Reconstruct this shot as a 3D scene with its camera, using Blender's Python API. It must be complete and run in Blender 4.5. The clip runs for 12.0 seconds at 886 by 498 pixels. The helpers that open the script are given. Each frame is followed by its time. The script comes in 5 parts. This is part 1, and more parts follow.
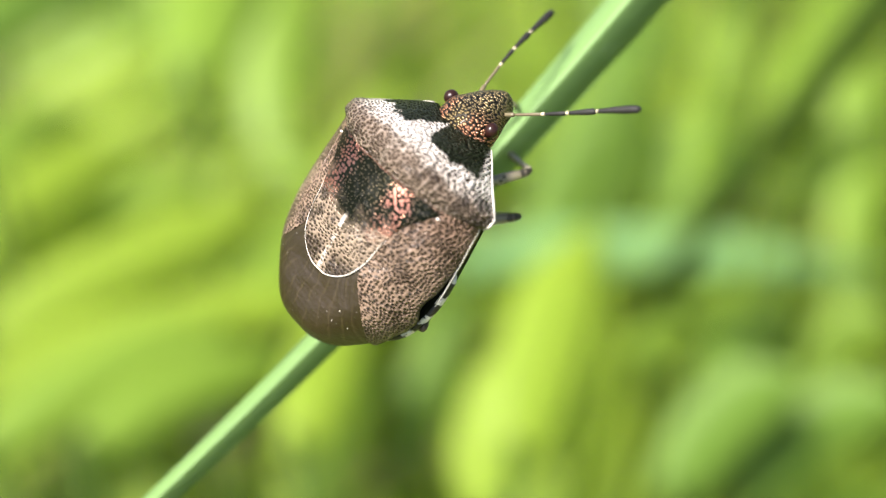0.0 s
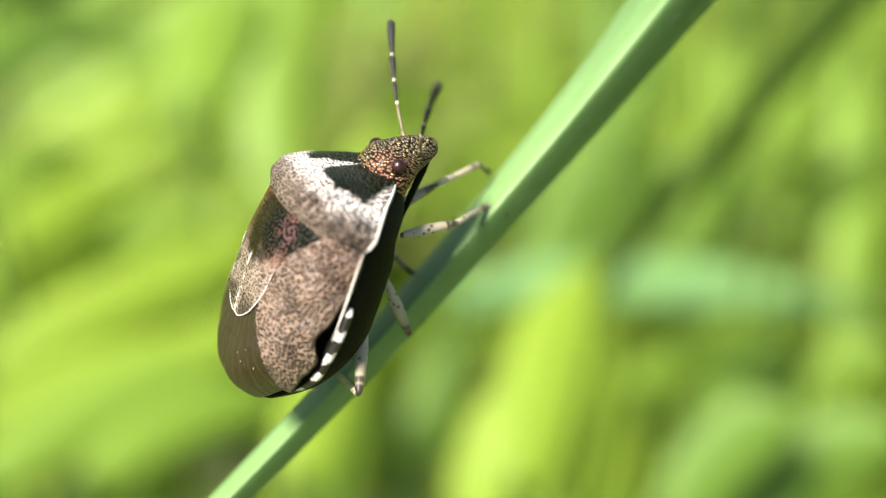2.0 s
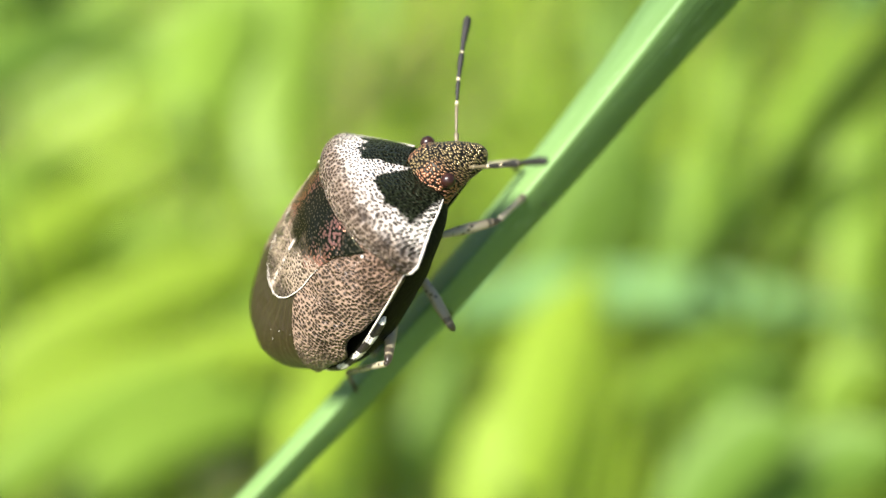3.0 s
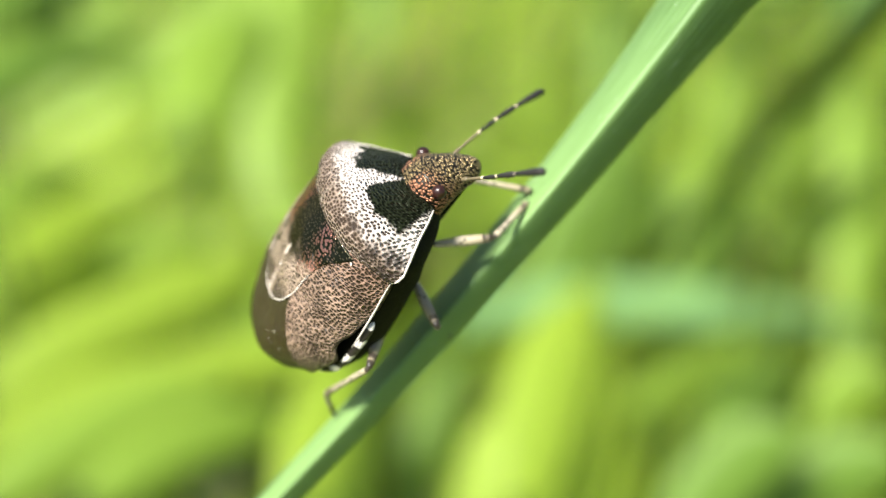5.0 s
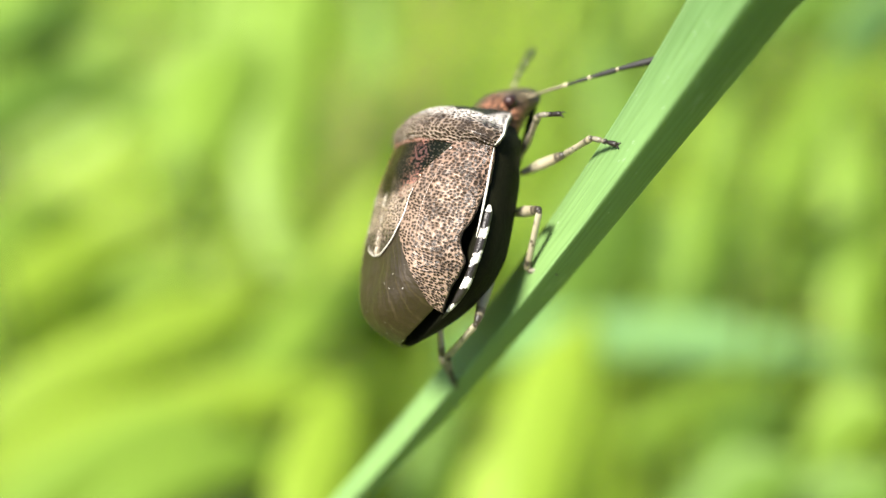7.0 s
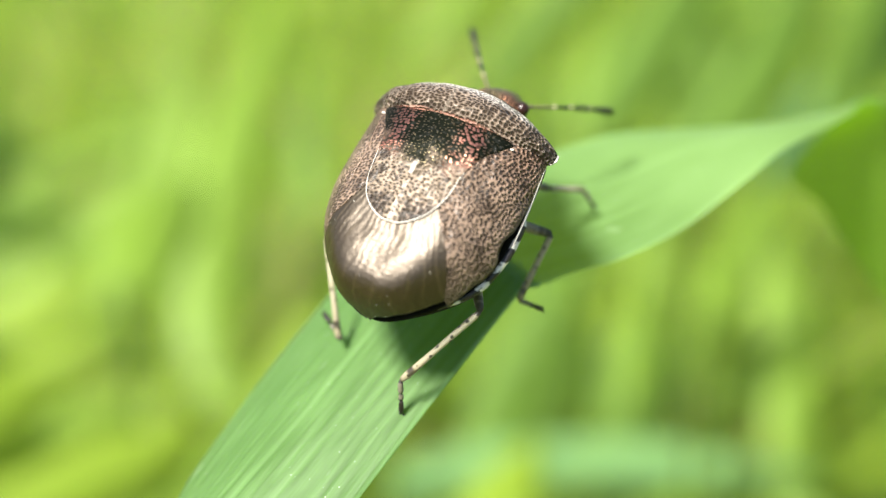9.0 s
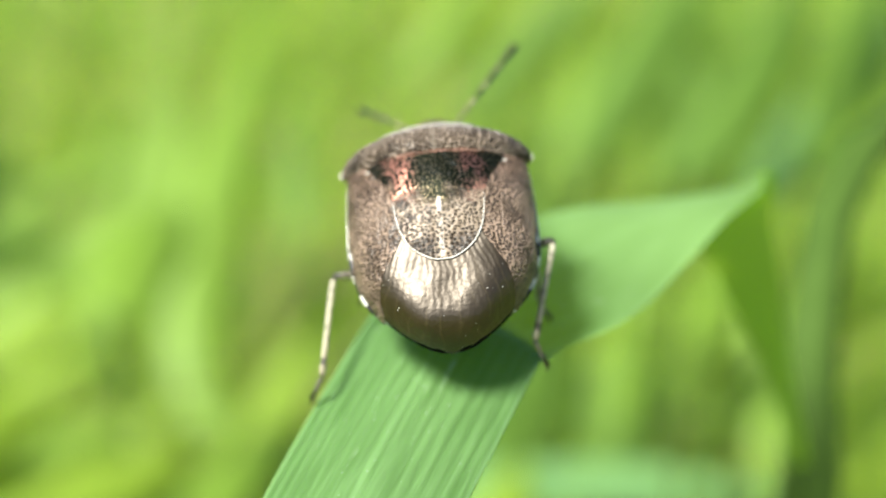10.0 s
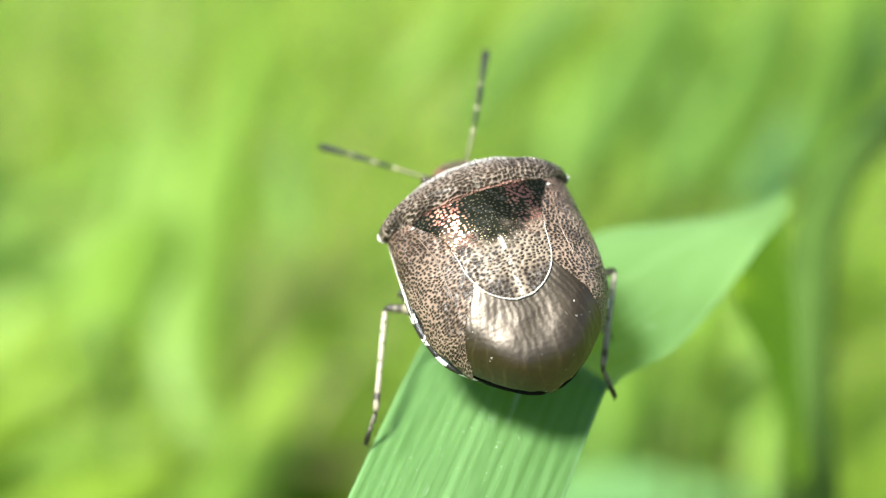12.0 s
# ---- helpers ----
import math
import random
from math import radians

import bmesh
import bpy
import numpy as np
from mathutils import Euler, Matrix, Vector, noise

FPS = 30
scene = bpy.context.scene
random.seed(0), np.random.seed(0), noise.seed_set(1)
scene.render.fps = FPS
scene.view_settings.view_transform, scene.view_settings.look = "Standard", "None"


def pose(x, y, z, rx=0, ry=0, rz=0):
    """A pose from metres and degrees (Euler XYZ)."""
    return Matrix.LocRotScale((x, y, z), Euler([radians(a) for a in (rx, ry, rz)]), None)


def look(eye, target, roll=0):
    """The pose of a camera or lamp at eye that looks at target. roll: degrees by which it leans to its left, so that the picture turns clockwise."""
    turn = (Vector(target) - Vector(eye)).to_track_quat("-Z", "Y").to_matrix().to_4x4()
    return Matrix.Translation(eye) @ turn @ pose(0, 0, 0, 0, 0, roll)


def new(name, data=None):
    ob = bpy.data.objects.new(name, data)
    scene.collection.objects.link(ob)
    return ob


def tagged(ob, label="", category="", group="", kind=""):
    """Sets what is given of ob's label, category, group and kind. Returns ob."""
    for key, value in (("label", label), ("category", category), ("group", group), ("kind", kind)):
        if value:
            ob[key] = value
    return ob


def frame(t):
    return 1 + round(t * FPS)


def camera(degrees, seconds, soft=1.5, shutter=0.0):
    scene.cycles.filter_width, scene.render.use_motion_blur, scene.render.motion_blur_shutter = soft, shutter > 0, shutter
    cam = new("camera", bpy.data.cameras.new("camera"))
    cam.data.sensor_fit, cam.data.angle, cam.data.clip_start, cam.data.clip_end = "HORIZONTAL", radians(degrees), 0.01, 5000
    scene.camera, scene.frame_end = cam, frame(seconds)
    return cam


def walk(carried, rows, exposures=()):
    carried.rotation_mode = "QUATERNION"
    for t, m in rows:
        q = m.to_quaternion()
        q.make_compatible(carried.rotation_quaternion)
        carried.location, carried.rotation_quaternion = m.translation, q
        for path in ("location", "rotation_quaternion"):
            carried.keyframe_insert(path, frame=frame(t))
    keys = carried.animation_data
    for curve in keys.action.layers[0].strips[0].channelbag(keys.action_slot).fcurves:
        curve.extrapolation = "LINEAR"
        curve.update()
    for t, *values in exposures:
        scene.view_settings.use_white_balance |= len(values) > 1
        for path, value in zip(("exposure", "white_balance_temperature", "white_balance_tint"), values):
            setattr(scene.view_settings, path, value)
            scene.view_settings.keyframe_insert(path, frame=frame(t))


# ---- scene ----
cam = camera(40.0, 12.0, soft=1.3)
cam.data.dof.use_dof = True
cam.data.dof.focus_distance = 0.0231
cam.data.dof.aperture_fstop = 40.0
walk(cam, [
    (0, pose(0.00000, -0.01970, 0.17380, 55.0, -0.0, 0.0)),
    (1.5, pose(0.00000, -0.01970, 0.17380, 56.3, -0.0, 0.0)),
    (3.2, pose(0.00000, -0.01970, 0.17380, 57.1, -0.0, 0.0)),
    (5, pose(0.00000, -0.01970, 0.17380, 57.6, -0.0, 0.0)),
    (6.5, pose(0.00000, -0.01970, 0.17380, 58.4, -0.0, -0.1)),
    (7.2, pose(0.00000, -0.01970, 0.17380, 59.6, -0.0, -0.3)),
    (8.8, pose(0.00000, -0.01970, 0.17380, 64.8, -0.0, -3.2)),
    (9.2, pose(0.00000, -0.01970, 0.17380, 65.6, -0.0, -3.7)),
    (10, pose(0.00000, -0.01970, 0.17380, 66.4, -0.0, -4.1)),
    (12, pose(0.00000, -0.01970, 0.17380, 66.8, -0.0, -4.4)),
], exposures=[(0, 1.60, 6300, 18), (2.5, 1.67, 6300, 15), (5.5, 1.60, 6300, 14), (7.2, 1.74, 6300, 14), (8.8, 1.62, 6300, 12), (9.5, 1.50, 6200, 8), (10.5, 1.52, 5950, 6), (12, 1.67, 5850, 6)])

# ---- light ----
SUN = Vector((-0.42, -0.39, 0.82)).normalized()      # towards the sun
world = bpy.data.worlds.new("sky")
scene.world = world
world.use_nodes = True
sky = world.node_tree.nodes.new("ShaderNodeTexSky")
sky.sky_type, sky.sun_disc = "NISHITA", False
sky.sun_elevation, sky.sun_rotation = math.asin(SUN.z), math.atan2(SUN.x, SUN.y)
world.node_tree.links.new(sky.outputs[0], world.node_tree.nodes["Background"].inputs[0])
world.node_tree.nodes["Background"].inputs[1].default_value = 0.055
sun = new("sun", bpy.data.lights.new("sun", "SUN"))
sun.data.energy, sun.data.angle, sun.data.color = 5.0, radians(14.0), (1.0, 0.95, 0.84)
sun.matrix_world = look((0, 0, 2), (-SUN * 1.0 + Vector((0, 0, 2)))[:])


MM = 0.001


# ---- materials ----
class Mat:
    """A small helper to write node materials; coordinates are in millimetres of the object."""

    def __init__(self, name):
        self.m = bpy.data.materials.new(name)
        self.m.use_nodes = True
        self.t = self.m.node_tree
        self.bsdf = self.t.nodes["Principled BSDF"]
        self.out = self.t.nodes["Material Output"]
        co = self.t.nodes.new("ShaderNodeTexCoord")
        mp = self.t.nodes.new("ShaderNodeMapping")
        mp.inputs["Scale"].default_value = (1000, 1000, 1000)
        self.t.links.new(co.outputs["Object"], mp.inputs["Vector"])
        self.co, self.gen = mp.outputs["Vector"], co.outputs["Generated"]
        sep = self.t.nodes.new("ShaderNodeSeparateXYZ")
        self.t.links.new(self.co, sep.inputs[0])
        self.x, self.y, self.z = sep.outputs

    def put(self, socket, v):
        if hasattr(v, "is_output"):
            self.t.links.new(v, socket)
        elif isinstance(v, tuple) and len(v) == 3 and socket.type == "RGBA":
            socket.default_value = (*v, 1)
        else:
            socket.default_value = v

    def math(self, op, a, b=0.0, c=0.0, clamp=False):
        n = self.t.nodes.new("ShaderNodeMath")
        n.operation, n.use_clamp = op, clamp
        for s, v in zip(n.inputs, (a, b, c)):
            self.put(s, v)
        return n.outputs[0]

    def noise(self, scale, detail=3.0, vec=None, rough=0.55):
        n = self.t.nodes.new("ShaderNodeTexNoise")
        self.put(n.inputs["Vector"], vec or self.co)
        n.inputs["Scale"].default_value, n.inputs["Detail"].default_value = scale, detail
        n.inputs["Roughness"].default_value = rough
        return n.outputs["Fac"]

    def cells(self, scale, vec=None, rnd=0.85):
        n = self.t.nodes.new("ShaderNodeTexVoronoi")
        self.put(n.inputs["Vector"], vec or self.co)
        n.inputs["Scale"].default_value, n.inputs["Randomness"].default_value = scale, rnd
        return n.outputs["Distance"], n.outputs["Color"]

    def stretch(self, sx, sy, sz, vec=None):
        n = self.t.nodes.new("ShaderNodeMapping")
        self.put(n.inputs["Vector"], vec or self.co)
        n.inputs["Scale"].default_value = (sx, sy, sz)
        return n.outputs[0]

    def step(self, v, lo, hi):
        """0 below lo, 1 above hi (lo may be the larger)."""
        n = self.t.nodes.new("ShaderNodeMapRange")
        n.interpolation_type = "SMOOTHSTEP"
        self.put(n.inputs["Value"], v)
        if lo < hi:
            n.inputs["From Min"].default_value, n.inputs["From Max"].default_value = lo, hi
        else:
            n.inputs["From Min"].default_value, n.inputs["From Max"].default_value = hi, lo
            n.inputs["To Min"].default_value, n.inputs["To Max"].default_value = 1.0, 0.0
        return n.outputs[0]

    def mul(self, a, b):
        return self.math("MULTIPLY", a, b)

    def mix(self, f, a, b):
        n = self.t.nodes.new("ShaderNodeMix")
        n.data_type = "RGBA"
        self.put(n.inputs["Factor"], f)
        self.put(n.inputs[6], a)
        self.put(n.inputs[7], b)
        return n.outputs[2]

    def fac(self, f, a, b):
        n = self.t.nodes.new("ShaderNodeMix")
        n.data_type = "FLOAT"
        self.put(n.inputs[0], f)
        self.put(n.inputs[2], a)
        self.put(n.inputs[3], b)
        return n.outputs[0]

    def bump(self, height, depth_mm, strength=1.0, below=None):
        n = self.t.nodes.new("ShaderNodeBump")
        self.put(n.inputs["Height"], height)
        n.inputs["Distance"].default_value = depth_mm * MM
        self.put(n.inputs["Strength"], strength)
        if below is not None:
            self.put(n.inputs["Normal"], below)
        return n.outputs[0]

    def set(self, **kw):
        names = dict(color="Base Color", rough="Roughness", metal="Metallic", normal="Normal", coat="Coat Weight",
                     coat_rough="Coat Roughness", spec="Specular IOR Level", tint="Specular Tint")
        for k, v in kw.items():
            self.put(self.bsdf.inputs[names[k]], v)
        return self

    def translucent(self, amount, color):
        """Lets part of the light through, as a thin leaf does."""
        tr = self.t.nodes.new("ShaderNodeBsdfTranslucent")
        mx = self.t.nodes.new("ShaderNodeMixShader")
        self.put(tr.inputs["Color"], color)
        self.put(mx.inputs[0], amount)
        self.t.links.new(self.bsdf.outputs[0], mx.inputs[1])
        self.t.links.new(tr.outputs[0], mx.inputs[2])
        self.t.links.new(mx.outputs[0], self.out.inputs["Surface"])
        return self


WARM = (1.0, 0.76, 0.62)


def glare(m, amount, depth=0.11):
    """A worn varnish over the cuticle: broad soft highlights on an uneven surface."""
    h = m.math("ADD", m.mul(m.noise(1.5, 3), 1.6), m.mul(m.noise(6.0, 4), 0.5))
    m.put(m.bsdf.inputs["Coat Normal"], m.bump(h, depth, 1.0))
    m.set(coat=m.mul(amount, m.fac(m.step(m.noise(2.2, 5), 0.35, 0.7), 1.0, 0.4)), coat_rough=0.35)
    m.bsdf.inputs["Coat IOR"].default_value = 1.5


def pits_of(m, scale, lo=0.2, hi=0.42, patchy=0.36, more=0.0):
    """1 in the punctures of a cuticle, 0 between them; patchy, in wavy rows. They lie in the UV map. more: where they run together."""
    uv = m.t.nodes.new("ShaderNodeUVMap")
    wave = m.t.nodes.new("ShaderNodeVectorMath")
    wave.operation = "MULTIPLY_ADD"
    nz = m.t.nodes.new("ShaderNodeTexNoise")
    nz.inputs["Scale"].default_value = 1.6
    m.t.links.new(uv.outputs[0], nz.inputs["Vector"])
    m.t.links.new(nz.outputs["Color"], wave.inputs[0])
    wave.inputs[1].default_value = (0.25, 0.25, 0.0)
    m.t.links.new(uv.outputs[0], wave.inputs[2])
    n = m.t.nodes.new("ShaderNodeTexVoronoi")
    n.voronoi_dimensions = "2D"
    m.t.links.new(m.stretch(0.78, 1.12, 1.0, wave.outputs[0]), n.inputs["Vector"])
    n.inputs["Scale"].default_value, n.inputs["Randomness"].default_value = scale, 0.72
    m.pit = n.outputs["Distance"]
    d = m.math("ADD", m.pit, m.math("MULTIPLY", m.math("SUBTRACT", m.noise(2.0, 4), 0.5), -patchy))
    d = m.math("ADD", d, m.math("MULTIPLY", m.math("SUBTRACT", m.noise(11.0, 3), 0.5), 0.22))
    d = m.math("SUBTRACT", d, more)
    m.dome = m.step(d, 0.6, 0.08)          # the hollow round each puncture
    return m.step(d, hi, lo)


def cuticle_pronotum():
    """Ivory in front, tan and thickly punctured behind, with two black patches beside the head."""
    m = Mat("pronotum_cuticle")
    ax = m.math("ABSOLUTE", m.x)
    wob = m.math("MULTIPLY", m.math("SUBTRACT", m.noise(3.2, 4), 0.5), 0.5)
    y = m.math("ADD", m.y, wob)
    rear = m.step(y, 1.62, 1.22)                      # browner towards the scutellum
    pits = pits_of(m, 13.5, 0.17, 0.32, 0.26, m.mul(rear, 0.08))
    fine = m.step(m.math("ADD", m.pit, m.mul(m.math("SUBTRACT", m.noise(1.6, 3), 0.5), -0.5)), 0.30, 0.18)
    pits = m.fac(rear, fine, pits)
    pale = m.mix(m.noise(2.2, 4), (0.42, 0.37, 0.31), (0.68, 0.63, 0.56))
    ground = m.mix(m.mul(rear, 0.92), pale, m.mix(m.noise(3.0, 4), (0.095, 0.064, 0.040), (0.20, 0.142, 0.097)))
    col = m.mix(pits, ground, (0.030, 0.020, 0.012))
    side = m.mul(m.step(y, 1.70, 1.50), m.step(ax, 1.30, 1.7))   # dusky blots at the shoulders
    col = m.mix(m.mul(m.mul(side, m.step(m.noise(3.2, 5), 0.45, 0.62)), 0.85), col, (0.03, 0.022, 0.016))
    col = m.mix(m.mul(m.mul(rear, m.step(m.noise(2.0, 4), 0.56, 0.68)), 0.7), col, (0.018, 0.012, 0.008))
    keel = m.mul(m.step(ax, 0.05, 0.02), rear)
    col = m.mix(m.mul(keel, 0.2), col, (0.50, 0.42, 0.33))
    hem = m.step(m.math("ADD", m.y, m.mul(m.math("MULTIPLY", ax, ax), -0.02)), 0.80, 0.755)
    col = m.mix(m.mul(hem, 0.8), col, (0.36, 0.18, 0.13))          # a reddish hem along the hind edge
    fray = m.math("ADD", m.y, m.mul(m.math("SUBTRACT", m.noise(5.0, 4), 0.5), 0.45))
    dark = m.mul(m.step(fray, 1.66, 1.74), m.step(m.math("ADD", m.math("ADD", ax, m.mul(m.math("SUBTRACT", m.y, 2.0), 0.7)), m.mul(m.math("SUBTRACT", m.noise(5.0, 3), 0.5), 0.16)), 0.05, 0.13))
    dark = m.mul(dark, m.step(m.math("ADD", ax, m.mul(m.math("SUBTRACT", m.y, 1.8), 1.0)), 1.30, 1.20))
    col = m.mix(dark, col, m.mix(m.step(pits, 0.5, 0.2), (0.004, 0.005, 0.002), (0.011, 0.014, 0.006)))
    h = m.math("SUBTRACT", m.mul(m.noise(14, 3), 0.3), m.dome)
    m.set(color=col, rough=m.fac(pits, 0.38, 0.7), metal=m.mul(dark, 0.2), spec=m.mul(m.fac(pits, 0.35, 0.08), m.fac(dark, 1.0, 0.3)), normal=m.bump(h, 0.05, 1.0), coat=0.03, coat_rough=0.25)
    return m.m


def cuticle_scutellum():
    """Tan with dark punctures; a black-green triangle at the base that shines like copper."""
    m = Mat("scutellum_cuticle")
    ax = m.math("ABSOLUTE", m.x)
    wob = m.math("MULTIPLY", m.math("SUBTRACT", m.noise(3.0, 4), 0.5), 0.5)
    y = m.math("ADD", m.y, wob)
    pits = pits_of(m, 13.5, 0.18, 0.33, 0.34)
    pale = m.mix(m.noise(2.4, 4), (0.14, 0.10, 0.065), (0.31, 0.245, 0.18))
    pale = m.mix(m.mul(m.step(y, -0.5, 0.5), 0.7), pale, (0.34, 0.17, 0.12))         # coppery beside the triangle
    col = m.mix(pits, pale, (0.014, 0.009, 0.005))
    blot = m.mul(m.step(m.noise(2.6, 3), 0.50, 0.62), m.step(ax, 0.10, 0.25))
    blot = m.math("MAXIMUM", blot, m.mul(m.mul(m.step(m.y, -0.95, -1.2), m.step(ax, 0.06, 0.2)), m.step(m.noise(4.0, 3), 0.35, 0.5)))
    col = m.mix(m.mul(blot, 0.85), col, (0.016, 0.011, 0.007))
    tri = m.step(m.math("ADD", m.math("ADD", y, m.mul(m.math("SUBTRACT", m.noise(2.2, 4), 0.5), 1.0)), m.mul(ax, -0.30)), -0.70, -0.10)   # the triangle at the base
    rosy = m.mul(m.step(m.math("ABSOLUTE", m.math("SUBTRACT", ax, 0.78)), 0.48, 0.15), m.step(m.noise(1.4, 4), 0.36, 0.56))
    isle = m.step(m.math("SUBTRACT", m.pit, m.mul(rosy, 0.20)), 0.25, 0.15)          # raised shining grains, run together where it is rosy
    isle = m.mul(isle, m.step(m.noise(3.5, 3), 0.26, 0.40))
    ink = m.mix(isle, (0.006, 0.008, 0.004), m.mix(rosy, (0.16, 0.13, 0.075), (0.44, 0.195, 0.138)))
    col = m.mix(tri, col, ink)
    keel = m.mul(m.step(ax, 0.06, 0.025), m.step(y, -0.2, -0.5))
    col = m.mix(m.mul(m.mul(keel, m.step(m.noise(5, 3), 0.40, 0.55)), 0.75), col, (0.62, 0.56, 0.48))
    h = m.math("SUBTRACT", m.mul(m.noise(14, 3), 0.3), m.dome)
    m.set(color=col, rough=m.fac(tri, m.fac(pits, 0.36, 0.6), 0.32), metal=m.mul(tri, m.fac(isle, 0.6, 1.0)), spec=m.fac(tri, m.fac(pits, 0.35, 0.08), 0.12), tint=WARM, normal=m.bump(m.fac(tri, h, isle), 0.03, 1.0))
    glare(m, m.fac(tri, 0.34, 0.08))
    return m.m


def cuticle_corium():
    m = Mat("corium_cuticle")
    pits = pits_of(m, 14.5, 0.16, 0.32, 0.46, m.mul(m.step(m.y, -0.5, 0.8), 0.06))
    pale = m.mix(m.noise(1.5, 4), (0.115, 0.078, 0.051), (0.29, 0.205, 0.148))
    pale = m.mix(m.mul(m.step(m.y, -0.4, 0.8), 0.4), pale, (0.17, 0.092, 0.064))     # rosy towards the shoulder
    col = m.mix(pits, pale, (0.026, 0.017, 0.010))
    blots = m.step(m.noise(1.9, 6), 0.50, 0.66)
    col = m.mix(m.mul(blots, 0.5), col, (0.02, 0.014, 0.009))
    h = m.math("SUBTRACT", m.mul(m.noise(12, 3), 0.3), m.dome)
    m.set(color=col, rough=m.fac(pits, 0.38, 0.6), spec=m.fac(pits, 0.22, 0.04), tint=WARM, metal=0.0, normal=m.bump(h, 0.055, 1.0))
    glare(m, 0.42)
    return m.m


def cuticle_membrane():
    """A thin smoky wing skin: dark, with fine veins, wrinkled across, glossy as varnish."""
    m = Mat("membrane")
    fan = m.math("DIVIDE", m.x, m.math("ADD", m.math("MULTIPLY", m.y, -0.45), 0.25))
    run = m.math("ADD", m.mul(fan, 27.0), m.mul(m.noise(1.6, 4), 9.0))
    vein = m.step(m.math("SINE", run), 0.80, 0.99)
    vein = m.mul(vein, m.step(m.noise(3.0, 3), 0.35, 0.55))
    col = m.mix(m.noise(1.8, 5), (0.007, 0.0045, 0.001), (0.018, 0.011, 0.003))
    col = m.mix(m.mul(vein, 0.35), col, (0.05, 0.036, 0.016))
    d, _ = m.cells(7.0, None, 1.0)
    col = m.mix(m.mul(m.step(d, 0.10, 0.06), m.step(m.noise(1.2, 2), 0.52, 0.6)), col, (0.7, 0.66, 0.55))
    waves = m.math("SINE", m.math("ADD", m.mul(m.y, 62.0), m.mul(m.noise(1.1, 3), 26.0)))
    h = m.math("ADD", m.mul(m.math("SINE", m.mul(run, 1.7)), m.fac(m.noise(2.6, 3), 0.0, 0.35)), m.mul(m.noise(2.2, 5), 5.0))
    h = m.math("ADD", h, m.mul(waves, m.fac(m.step(m.noise(1.0, 2), 0.42, 0.6), 0.0, 0.08)))
    m.set(color=col, rough=m.fac(m.noise(5, 4), 0.40, 0.47), spec=0.5, normal=m.bump(h, 0.009, 0.8), tint=(1.0, 0.85, 0.70))
    m.bsdf.inputs["IOR"].default_value = 1.68
    return m.m


def cuticle_head():
    m = Mat("head_cuticle")
    pits = pits_of(m, 16.0, 0.30, 0.46, 0.16)
    pits = m.math("SUBTRACT", 1.0, pits)
    ax = m.math("ABSOLUTE", m.x)
    warm = m.mul(m.step(m.y, 2.85, 2.35), m.step(ax, 0.1, 0.3))
    ridge = m.mix(warm, (0.22, 0.165, 0.075), (0.38, 0.175, 0.095))
    col = m.mix(pits, ridge, (0.012, 0.010, 0.006))
    m.set(color=col, rough=0.34, metal=0.6, spec=0.3, normal=m.bump(m.dome, 0.022, 1.0))
    return m.m


def simple(name, a, b, scale, rough, depth=0.01, metal=0.0, spec=0.5, coat=0.0):
    m = Mat(name)
    n = m.noise(scale, 5)
    m.set(color=m.mix(n, a, b), rough=m.fac(m.noise(scale * 2.3, 3), rough * 0.8, rough * 1.2), metal=metal, spec=spec,
          normal=m.bump(m.noise(scale * 3, 4), depth, 0.7), coat=coat)
    return m.m


def spotted_leg(name, ends, tone=1.0):
    """Pale straw cuticle with black freckles; ends: dark beyond this share of the length."""
    m = Mat(name)
    sep = m.t.nodes.new("ShaderNodeSeparateXYZ")
    m.t.links.new(m.gen, sep.inputs[0])
    d, _ = m.cells(7.5, None, 1.0)
    dots = m.mul(m.step(d, 0.32, 0.22), m.step(m.noise(1.8, 2), 0.32, 0.46))
    col = m.mix(m.noise(4, 4), (0.42 * tone, 0.37 * tone, 0.24 * tone), (0.58 * tone, 0.53 * tone, 0.38 * tone))
    col = m.mix(m.step(sep.outputs[1], 0.35, 0.9), col, (0.36 * tone, 0.31 * tone, 0.20 * tone))
    col = m.mix(dots, col, (0.02, 0.015, 0.012))
    col = m.mix(m.mul(m.step(sep.outputs[1], 0.80, 0.83), m.step(sep.outputs[1], 0.90, 0.87)), col, (0.05, 0.04, 0.03))
    col = m.mix(m.step(sep.outputs[1], ends, ends + 0.05), col, (0.02, 0.015, 0.012))
    col = m.mix(m.step(sep.outputs[1], 0.055, 0.03), col, (0.02, 0.015, 0.012))
    m.set(color=col, rough=0.4, spec=0.5, normal=m.bump(m.noise(20, 3), 0.008, 0.7))
    m.translucent(0.35, (0.52 * tone, 0.49 * tone, 0.36 * tone))      # thin cuticle lets light through
    return m.m


def banded_margin():
    """Black, with uneven ivory patches at the joints of the abdomen."""
    m = Mat("connexivum_bands")
    run = m.math("ADD", m.mul(m.y, 11.0), m.mul(m.math("SUBTRACT", m.noise(6, 4), 0.5), 5.0))
    run = m.math("ADD", run, m.mul(m.z, 9.0))                        # slanting
    band = m.step(m.math("SINE", run), 0.22, 0.42)
    band = m.mul(band, m.step(m.noise(9, 4), 0.34, 0.46))
    col = m.mix(band, (0.014, 0.011, 0.009), (0.66, 0.62, 0.54))
    m.set(color=col, rough=0.4, normal=m.bump(m.noise(15, 4), 0.03, 0.8))
    return m.m


